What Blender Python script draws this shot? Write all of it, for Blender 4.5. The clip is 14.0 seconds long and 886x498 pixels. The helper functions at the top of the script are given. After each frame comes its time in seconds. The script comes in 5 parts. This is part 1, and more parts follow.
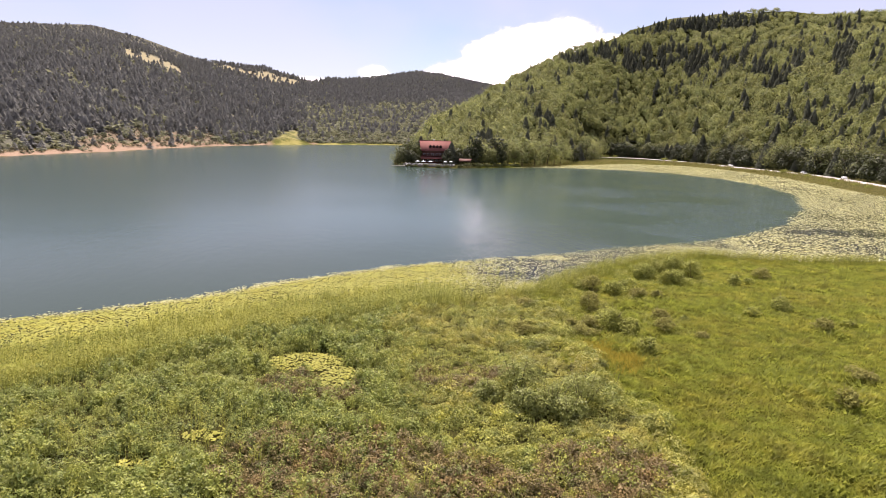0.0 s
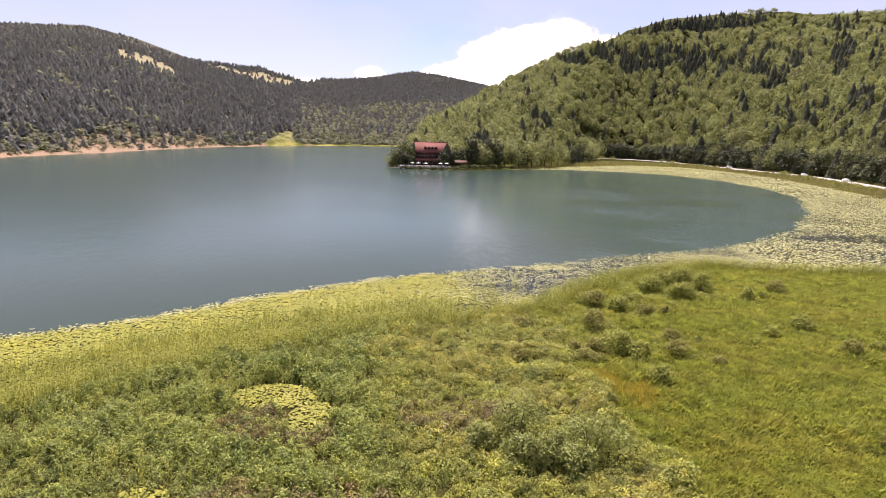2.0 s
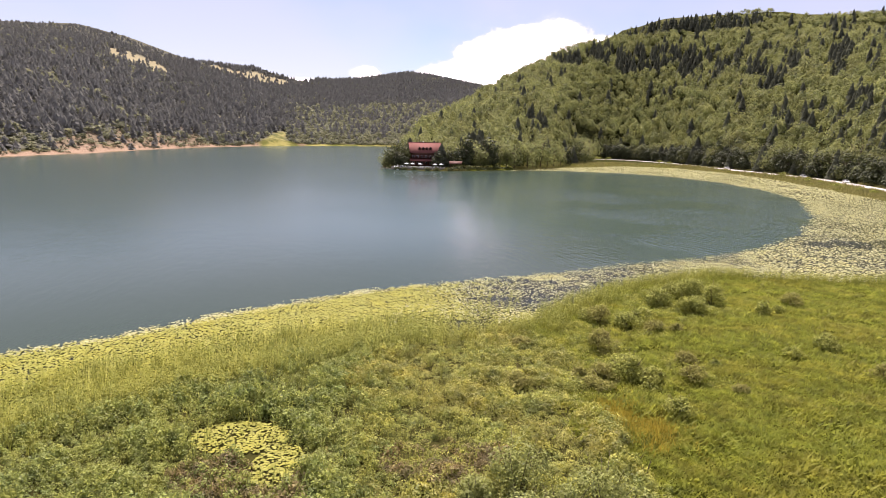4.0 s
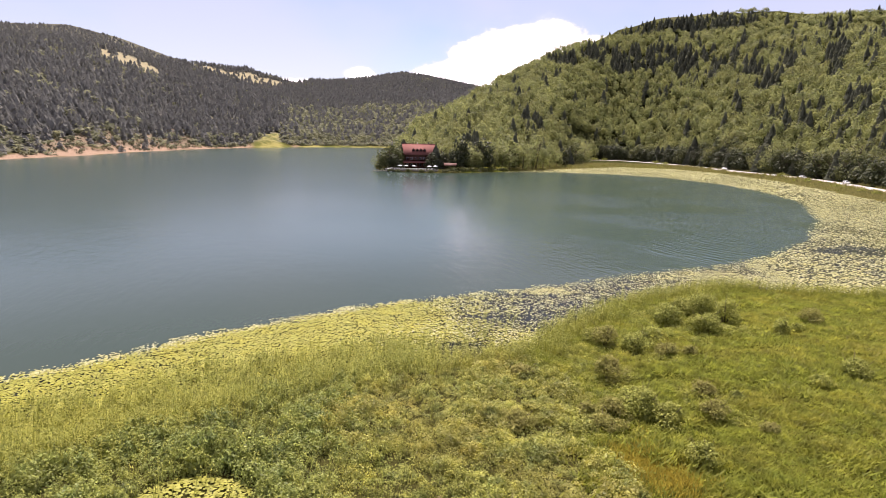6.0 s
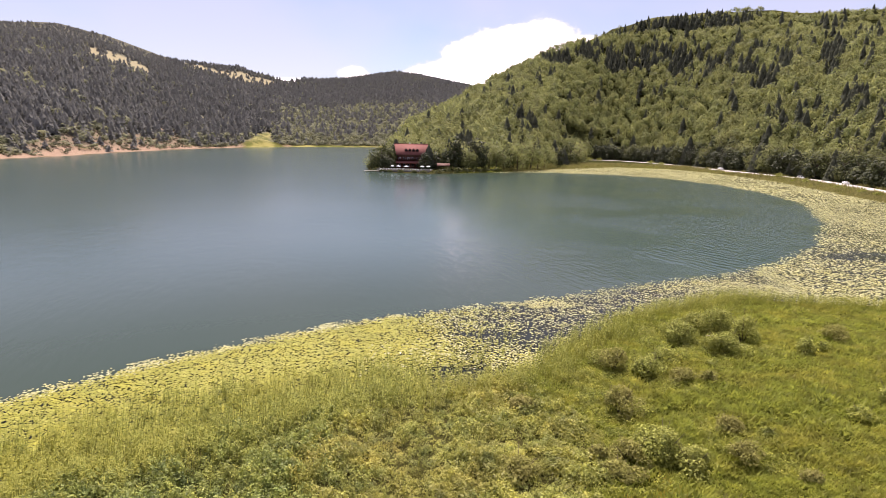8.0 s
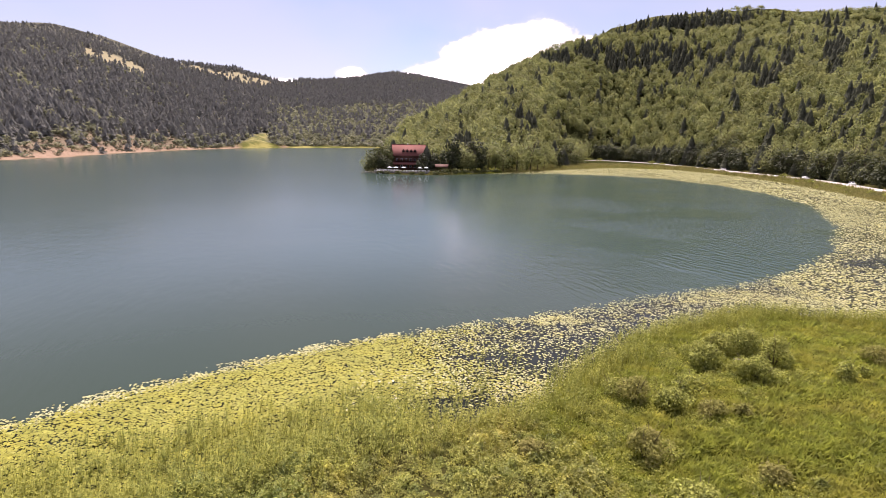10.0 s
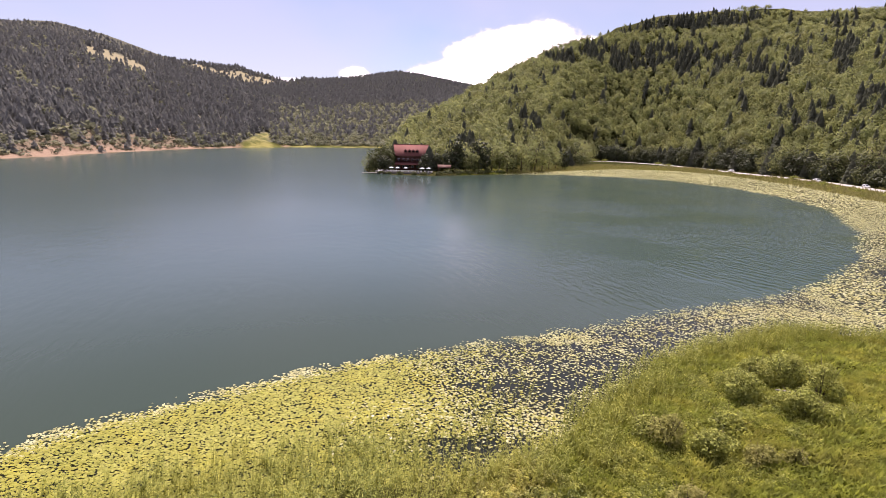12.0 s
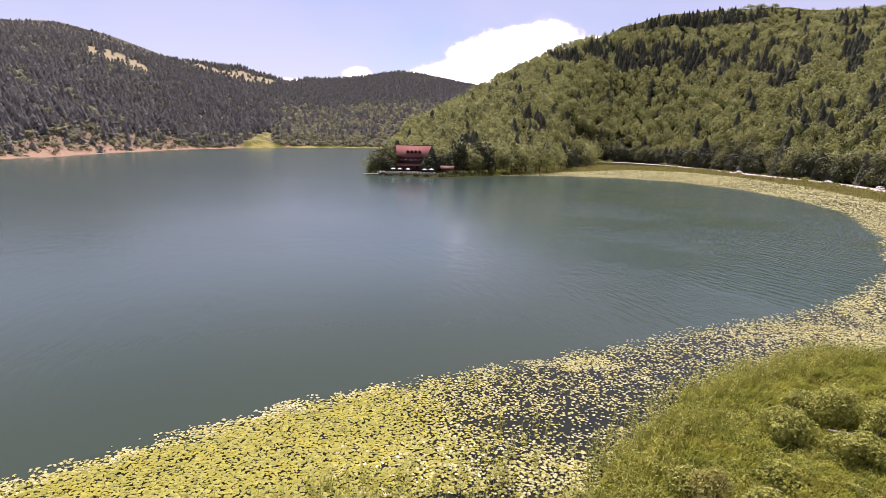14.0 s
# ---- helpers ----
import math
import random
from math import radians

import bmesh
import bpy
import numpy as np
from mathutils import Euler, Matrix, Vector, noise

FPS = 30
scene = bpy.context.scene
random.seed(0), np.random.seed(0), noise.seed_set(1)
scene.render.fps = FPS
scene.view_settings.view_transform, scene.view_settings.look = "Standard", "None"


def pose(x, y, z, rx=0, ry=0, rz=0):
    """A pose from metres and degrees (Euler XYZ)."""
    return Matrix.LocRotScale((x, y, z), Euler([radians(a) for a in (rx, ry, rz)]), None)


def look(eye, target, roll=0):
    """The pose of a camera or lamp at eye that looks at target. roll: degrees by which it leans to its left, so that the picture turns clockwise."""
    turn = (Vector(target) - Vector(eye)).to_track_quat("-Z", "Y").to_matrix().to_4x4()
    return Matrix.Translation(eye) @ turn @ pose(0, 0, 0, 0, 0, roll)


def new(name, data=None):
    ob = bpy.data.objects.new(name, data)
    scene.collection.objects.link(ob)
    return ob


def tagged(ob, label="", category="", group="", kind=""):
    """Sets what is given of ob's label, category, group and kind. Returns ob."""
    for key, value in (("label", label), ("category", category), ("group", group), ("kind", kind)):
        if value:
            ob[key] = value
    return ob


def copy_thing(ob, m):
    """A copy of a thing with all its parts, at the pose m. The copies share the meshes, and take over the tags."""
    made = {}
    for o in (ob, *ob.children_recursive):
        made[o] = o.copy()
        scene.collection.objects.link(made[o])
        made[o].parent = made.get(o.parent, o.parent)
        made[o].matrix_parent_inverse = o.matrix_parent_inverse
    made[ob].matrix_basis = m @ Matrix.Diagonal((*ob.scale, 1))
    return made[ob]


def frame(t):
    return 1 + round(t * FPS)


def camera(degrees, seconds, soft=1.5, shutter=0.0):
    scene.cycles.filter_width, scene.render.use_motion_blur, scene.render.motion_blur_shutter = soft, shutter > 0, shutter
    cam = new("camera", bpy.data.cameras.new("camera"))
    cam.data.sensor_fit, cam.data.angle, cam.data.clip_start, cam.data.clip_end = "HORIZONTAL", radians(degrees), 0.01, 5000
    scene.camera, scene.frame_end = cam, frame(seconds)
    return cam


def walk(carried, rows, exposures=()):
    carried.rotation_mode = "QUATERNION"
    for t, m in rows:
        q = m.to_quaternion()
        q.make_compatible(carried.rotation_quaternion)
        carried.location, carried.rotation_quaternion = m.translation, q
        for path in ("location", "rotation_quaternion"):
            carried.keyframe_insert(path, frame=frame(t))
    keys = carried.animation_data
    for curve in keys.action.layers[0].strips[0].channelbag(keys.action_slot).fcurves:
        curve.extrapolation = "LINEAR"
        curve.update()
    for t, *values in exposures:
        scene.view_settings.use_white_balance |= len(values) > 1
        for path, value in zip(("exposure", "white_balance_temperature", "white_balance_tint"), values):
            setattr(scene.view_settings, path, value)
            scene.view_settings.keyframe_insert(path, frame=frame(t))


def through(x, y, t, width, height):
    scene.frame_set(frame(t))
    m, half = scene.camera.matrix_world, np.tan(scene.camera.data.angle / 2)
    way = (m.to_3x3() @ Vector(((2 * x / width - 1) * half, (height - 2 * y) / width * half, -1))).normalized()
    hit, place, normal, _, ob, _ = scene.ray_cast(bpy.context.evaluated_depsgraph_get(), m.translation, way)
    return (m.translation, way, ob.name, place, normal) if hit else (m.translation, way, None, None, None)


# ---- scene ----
cam = camera(70.8, 14.0, soft=0.5)
PATH = [
    (0, (-0.233, 2.074, 21.11), (-0.325, 4.037, 20.742), 1.3),
    (0.5, (-0.176, 3.726, 21.138), (-0.267, 5.69, 20.77), 1.3),
    (1, (-0.1, 5.491, 21.212), (-0.188, 7.455, 20.844), 1.3),
    (1.5, (-0.027, 7.147, 21.27), (-0.111, 9.112, 20.904), 1.3),
    (2, (0.093, 8.791, 21.298), (0.012, 10.756, 20.933), 1.3),
    (2.5, (0.124, 10.351, 21.271), (0.046, 12.317, 20.908), 1.3),
    (3, (0.2, 11.956, 21.304), (0.126, 13.921, 20.941), 1.3),
    (3.2, (0.189, 12.602, 21.326), (0.117, 14.568, 20.962), 1.3),
    (5.3, (0.364, 19.296, 21.896), (0.307, 21.261, 21.531), 1.4),
    (5.5, (0.379, 19.941, 21.911), (0.325, 21.907, 21.549), 1.3),
    (6, (0.423, 21.565, 22.025), (0.372, 23.531, 21.662), 1.2),
    (6.5, (0.434, 23.204, 22.107), (0.387, 25.17, 21.743), 1.3),
    (7, (0.447, 24.924, 22.113), (0.406, 26.89, 21.751), 1.3),
    (7.5, (0.468, 26.544, 22.112), (0.431, 28.51, 21.749), 1.2),
    (8, (0.524, 28.409, 22.153), (0.493, 30.375, 21.789), 1.2),
    (8.2, (0.555, 29.161, 22.176), (0.526, 31.127, 21.812), 1.1),
    (10.3, (0.453, 36.405, 22.244), (0.427, 38.372, 21.881), 1.1),
    (10.5, (0.432, 37.106, 22.232), (0.405, 39.073, 21.868), 1.2),
    (11, (0.429, 39.06, 22.208), (0.4, 41.027, 21.844), 1.2),
    (11.5, (0.395, 40.904, 22.144), (0.364, 42.871, 21.782), 1.3),
    (12, (0.318, 42.696, 22.156), (0.284, 44.662, 21.793), 1.3),
    (12.5, (0.269, 44.439, 22.139), (0.233, 46.405, 21.775), 1.3),
    (13, (0.221, 46.247, 22.134), (0.183, 48.213, 21.772), 1.2),
    (13.5, (0.193, 47.941, 22.17), (0.153, 49.908, 21.808), 1.3),
    (14, (0.122, 49.667, 22.329), (0.079, 51.633, 21.966), 1.3),
]
walk(cam, [(t, look(eye, target, roll)) for t, eye, target, roll in PATH], [(0, 0.88, 6550, 23), (8, 0.83, 6500, 25), (11, 0.76, 6450, 28.5), (14, 0.66, 6350, 31)])

# ---- light ----
SUN_AZ, SUN_EL = radians(-9), radians(62)
sun = new("sun", bpy.data.lights.new("sun", "SUN"))
sun.data.energy, sun.data.angle, sun.data.color = 4.8, radians(0.53), (1.0, 0.95, 0.87)
to_sun = Vector((math.sin(SUN_AZ) * math.cos(SUN_EL), math.cos(SUN_AZ) * math.cos(SUN_EL), math.sin(SUN_EL)))
sun.rotation_euler = to_sun.to_track_quat("Z", "Y").to_euler()
sun.location = (0, 0, 300)


class Nodes:
    """Short hand for building a node tree."""

    def __init__(self, tree):
        self.tree = tree
        tree.nodes.clear()

    def add(self, kind, ins=(), **props):
        node = self.tree.nodes.new(kind)
        for key, value in props.items():
            setattr(node, key, value)
        for key, value in dict(ins).items():
            if isinstance(value, bpy.types.NodeSocket):
                self.tree.links.new(value, node.inputs[key])
            else:
                node.inputs[key].default_value = value
        return node

    def math(self, op, a, b=0.0, c=0.0, clamp=False):
        return self.add("ShaderNodeMath", {0: a, 1: b, 2: c}, operation=op, use_clamp=clamp).outputs[0]

    def mix(self, fac, a, b, blend="MIX"):
        node = self.add("ShaderNodeMix", {0: fac, 6: a, 7: b}, data_type="RGBA", blend_type=blend)
        return node.outputs[2]

    def ramp(self, value, low, high):
        return self.add("ShaderNodeMapRange", {0: value, 1: low, 2: high}, interpolation_type="SMOOTHSTEP").outputs[0]

    def noise(self, vector, scale, detail=3.0, rough=0.55, out=0):
        return self.add("ShaderNodeTexNoise", {"Vector": vector, "Scale": scale, "Detail": detail, "Roughness": rough}).outputs[out]


world = bpy.data.worlds.new("sky")
scene.world = world
world.use_nodes = True
n = Nodes(world.node_tree)
sky = n.add("ShaderNodeTexSky", sky_type="NISHITA", sun_disc=False, sun_elevation=SUN_EL, sun_rotation=SUN_AZ,
            altitude=1300.0, air_density=1.0, dust_density=1.3, ozone_density=1.0)
way = n.add("ShaderNodeTexCoord").outputs["Generated"]
xyz = n.add("ShaderNodeSeparateXYZ", {0: way})
az = n.math("ARCTAN2", xyz.outputs[0], xyz.outputs[1])
el = n.math("ARCSINE", xyz.outputs[2])
flat = n.add("ShaderNodeCombineXYZ", {0: az, 1: n.math("MULTIPLY", el, 1.6), 2: 0.0}).outputs[0]
puff = n.noise(flat, 9.0, 7.0, 0.6)
wide = n.noise(flat, 2.3, 4.0, 0.5)


def cloud_heap(a, e, wa, we):
    """How far inside a heap of cumulus a direction lies: 1 at its middle, 0 at its rim."""
    da = n.math("DIVIDE", n.math("SUBTRACT", az, radians(a)), radians(wa))
    de = n.math("DIVIDE", n.math("SUBTRACT", el, radians(e)), radians(we))
    return n.math("SUBTRACT", 1.0, n.math("SQRT", n.math("ADD", n.math("MULTIPLY", da, da), n.math("MULTIPLY", de, de))))


heap = cloud_heap(5.5, 6.0, 8.5, 4.6)
for row in ((0.0, 4.6, 6.5, 2.5), (11.5, 6.5, 5, 2.6), (-9.0, 5.0, 1.8, 0.9), (-15.5, 4.0, 3, 0.8)):
    heap = n.math("MAXIMUM", heap, cloud_heap(*row))
heap = n.math("ADD", heap, n.math("MULTIPLY", n.math("SUBTRACT", puff, 0.5), 1.25))
clouds = n.ramp(heap, 0.02, 0.42)
thin = n.math("MULTIPLY", n.ramp(wide, 0.20, 0.62), n.math("MULTIPLY_ADD", n.ramp(el, radians(12), radians(30)), 0.05, 0.46))
clouds = n.math("MAXIMUM", clouds, thin)
shade = n.ramp(n.noise(flat, 14.0, 4.0, 0.5), 0.3, 0.7)
white = n.mix(shade, (0.84, 0.76, 0.80, 1), (1.0, 0.91, 0.93, 1))
white = n.mix(n.ramp(heap, 0.02, 0.25), (0.80, 0.745, 0.86, 1), white)
blue = n.add("ShaderNodeBackground", {0: sky.outputs[0], 1: 0.075})
lit = n.add("ShaderNodeBackground", {0: white, 1: n.math("MULTIPLY_ADD", n.ramp(heap, 0.15, 0.60), 3.2, 0.66)})
n.add("ShaderNodeOutputWorld", {0: n.add("ShaderNodeMixShader", {0: clouds, 1: blue.outputs[0], 2: lit.outputs[0]}).outputs[0]})

# ---- materials ----


def material(name):
    mat = bpy.data.materials.new(name)
    mat.use_nodes = True
    return mat, Nodes(mat.node_tree)


def finish(n, shader):
    n.add("ShaderNodeOutputMaterial", {0: shader})


def foliage(name, dark, light, patch, patch_scale=0.12, through=0.35, gloss=0.6, spread=1.0, shine=0.15, mottle=0.0, hue=0.0, clumps=0.75):
    """Leaves: each leaf its own tone between dark and light, drifts of a third tone over the ground, clumps of warmer and cooler plants, light shining through."""
    mat, n = material(name)
    at = n.add("ShaderNodeNewGeometry")
    one = n.math("MULTIPLY_ADD", n.math("SUBTRACT", at.outputs["Random Per Island"], 0.5), spread, 0.5, clamp=True)
    colour = n.mix(one, (*dark, 1), (*light, 1))
    drift = n.ramp(n.noise(at.outputs["Position"], patch_scale, 4.0, 0.6), 0.42, 0.66)
    colour = n.mix(n.math("MULTIPLY", drift, 0.75), colour, (*patch, 1))
    fine = n.noise(at.outputs["Position"], patch_scale * 6, 3.0, 0.6)
    colour = n.mix(1.0, colour, n.add("ShaderNodeCombineColor", {i: n.math("MULTIPLY_ADD", fine, 1.1 + mottle, 0.45 - mottle * 0.5, clamp=False) for i in range(3)}).outputs[0], "MULTIPLY")
    if hue:
        clump = n.noise(at.outputs["Position"], clumps, 2.0, 0.6)
        colour = n.mix(n.math("MULTIPLY", n.ramp(clump, 0.50, 0.68), hue), colour, n.mix(1.0, colour, (1.24, 1.14, 0.92, 1), "MULTIPLY"))
        colour = n.mix(n.math("MULTIPLY", n.ramp(clump, 0.48, 0.32), hue), colour, n.mix(1.0, colour, (0.56, 0.66, 0.78, 1), "MULTIPLY"))
    skin = n.add("ShaderNodeBsdfPrincipled", {"Base Color": colour, "Roughness": gloss, "Specular IOR Level": shine})
    glow = n.add("ShaderNodeBsdfTranslucent", {"Color": n.mix(0.4, colour, (*light, 1))})
    finish(n, n.add("ShaderNodeMixShader", {0: through, 1: skin.outputs[0], 2: glow.outputs[0]}).outputs[0])
    return mat


def plain(name, colour, rough=0.7, metal=0.0, grain=8.0, depth=0.25, bump=0.0):
    """A painted or raw surface with fine grain and broader stains."""
    mat, n = material(name)
    at = n.add("ShaderNodeTexCoord").outputs["Object"]
    fine, broad = n.noise(at, grain * 4, 4.0), n.noise(at, grain * 0.3, 3.0)
    tone = n.math("ADD", n.math("MULTIPLY", fine, depth), n.math("MULTIPLY_ADD", broad, depth, 1.0 - depth))
    tinted = n.mix(1.0, (*colour, 1), n.add("ShaderNodeCombineColor", {i: tone for i in range(3)}).outputs[0], "MULTIPLY")
    ins = {"Base Color": tinted, "Roughness": rough, "Metallic": metal, "Specular IOR Level": 0.5 if rough < 0.5 else 0.2}
    if bump:
        ins["Normal"] = n.add("ShaderNodeBump", {"Strength": bump, "Distance": 0.05, "Height": fine}).outputs[0]
    finish(n, n.add("ShaderNodeBsdfPrincipled", ins).outputs[0])
    return mat


def ground_material():
    """Peat and turf, bare earth and leaf litter, as the plan's cover says; far litter paled with haze."""
    mat, n = material("ground")
    at = n.add("ShaderNodeNewGeometry").outputs["Position"]
    plan = n.add("ShaderNodeAttribute", attribute_name="cover")
    cover = n.add("ShaderNodeSeparateColor", {0: plan.outputs["Color"]})
    big, fine = n.noise(at, 0.05, 5.0, 0.6), n.noise(at, 1.3, 6.0, 0.65)
    base = n.mix(fine, (0.028, 0.030, 0.008, 1), (0.070, 0.062, 0.020, 1))
    turf = n.mix(n.ramp(fine, 0.3, 0.7), (0.060, 0.070, 0.010, 1), (0.115, 0.120, 0.018, 1))
    turf = n.mix(n.ramp(big, 0.45, 0.7), turf, (0.13, 0.120, 0.025, 1))
    earth = n.mix(n.ramp(fine, 0.35, 0.65), (0.24, 0.155, 0.105, 1), (0.42, 0.30, 0.215, 1))
    litter = n.mix(fine, (0.020, 0.024, 0.008, 1), (0.055, 0.055, 0.018, 1))
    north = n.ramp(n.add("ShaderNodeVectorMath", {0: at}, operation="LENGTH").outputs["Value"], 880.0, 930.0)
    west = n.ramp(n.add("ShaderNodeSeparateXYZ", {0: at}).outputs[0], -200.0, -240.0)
    # far forest floor: colour lightened as haze, so gaps between trees stay pale
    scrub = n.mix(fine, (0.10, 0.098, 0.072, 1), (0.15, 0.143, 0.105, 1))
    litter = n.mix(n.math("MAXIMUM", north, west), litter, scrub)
    colour = n.mix(cover.outputs[0], base, turf)
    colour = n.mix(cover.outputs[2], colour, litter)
    colour = n.mix(cover.outputs[1], colour, earth)
    tan = n.ramp(n.add("ShaderNodeSeparateXYZ", {0: at}).outputs[2], 25.0, 50.0)
    hay = n.mix(tan, n.mix(n.ramp(big, 0.40, 0.60), (0.12, 0.125, 0.035, 1), (0.33, 0.290, 0.100, 1)), n.mix(fine, (0.26, 0.225, 0.125, 1), (0.42, 0.36, 0.22, 1)))
    colour = n.mix(plan.outputs["Alpha"], colour, hay)
    bump = n.add("ShaderNodeBump", {"Strength": 0.6, "Distance": 0.3, "Height": fine})
    finish(n, n.add("ShaderNodeBsdfPrincipled", {"Base Color": colour, "Roughness": 1.0, "Specular IOR Level": 0.0, "Normal": bump.outputs[0]}).outputs[0])
    return mat


CREST = -73  # the bearing of the wave crests, degrees from east


def water_material():
    """Turbid grey-green lake water: short wind waves in long crests, broken by calmer slicks."""
    mat, n = material("lake_water")
    at = n.add("ShaderNodeNewGeometry").outputs["Position"]
    turned = n.add("ShaderNodeMapping", {"Vector": at, "Rotation": (0, 0, radians(CREST)), "Scale": (2.8, 0.85, 1.0)}, vector_type="TEXTURE").outputs[0]
    waves, chop = n.noise(turned, 0.72, 2.0, 0.5), n.noise(turned, 2.6, 3.0, 0.6)
    east = n.ramp(n.add("ShaderNodeSeparateXYZ", {0: at}).outputs[0], 6.0, 55.0)
    gusts = n.math("MULTIPLY", n.ramp(n.noise(at, 0.022, 3.0, 0.5), 0.38, 0.60), n.math("MULTIPLY_ADD", east, 0.90, 0.10))
    height = n.math("ADD", n.math("MULTIPLY", waves, n.math("MULTIPLY_ADD", gusts, 1.15, 0.05)), n.math("MULTIPLY", chop, n.math("MULTIPLY_ADD", gusts, 0.07, 0.03)))
    bump = n.add("ShaderNodeBump", {"Strength": 0.7, "Distance": 0.5, "Height": height})
    depth = n.ramp(n.noise(at, 0.012, 3.0), 0.3, 0.7)
    colour = n.mix(depth, (0.034, 0.061, 0.047, 1), (0.046, 0.072, 0.055, 1))
    reach = n.add("ShaderNodeAttribute", attribute_name="reach").outputs["Fac"]
    lilies = n.ramp(n.math("ADD", reach, n.math("MULTIPLY", n.noise(at, 0.3, 3.0), 3.0)), 1.8, 6.5)
    cloudy = n.math("MULTIPLY", n.ramp(reach, -60.0, -2.0), n.math("SUBTRACT", 1.0, east))
    colour = n.mix(n.math("MULTIPLY", cloudy, 0.9), colour, (0.037, 0.052, 0.035, 1))
    colour = n.mix(lilies, colour, (0.018, 0.021, 0.016, 1))
    gloss = n.math("SUBTRACT", n.math("MULTIPLY_ADD", cloudy, -0.32, 0.46), n.math("MULTIPLY", lilies, 0.04))
    finish(n, n.add("ShaderNodeBsdfPrincipled", {"Base Color": colour, "Roughness": 0.17, "IOR": 1.33, "Specular IOR Level": gloss, "Normal": bump.outputs[0]}).outputs[0])
    return mat


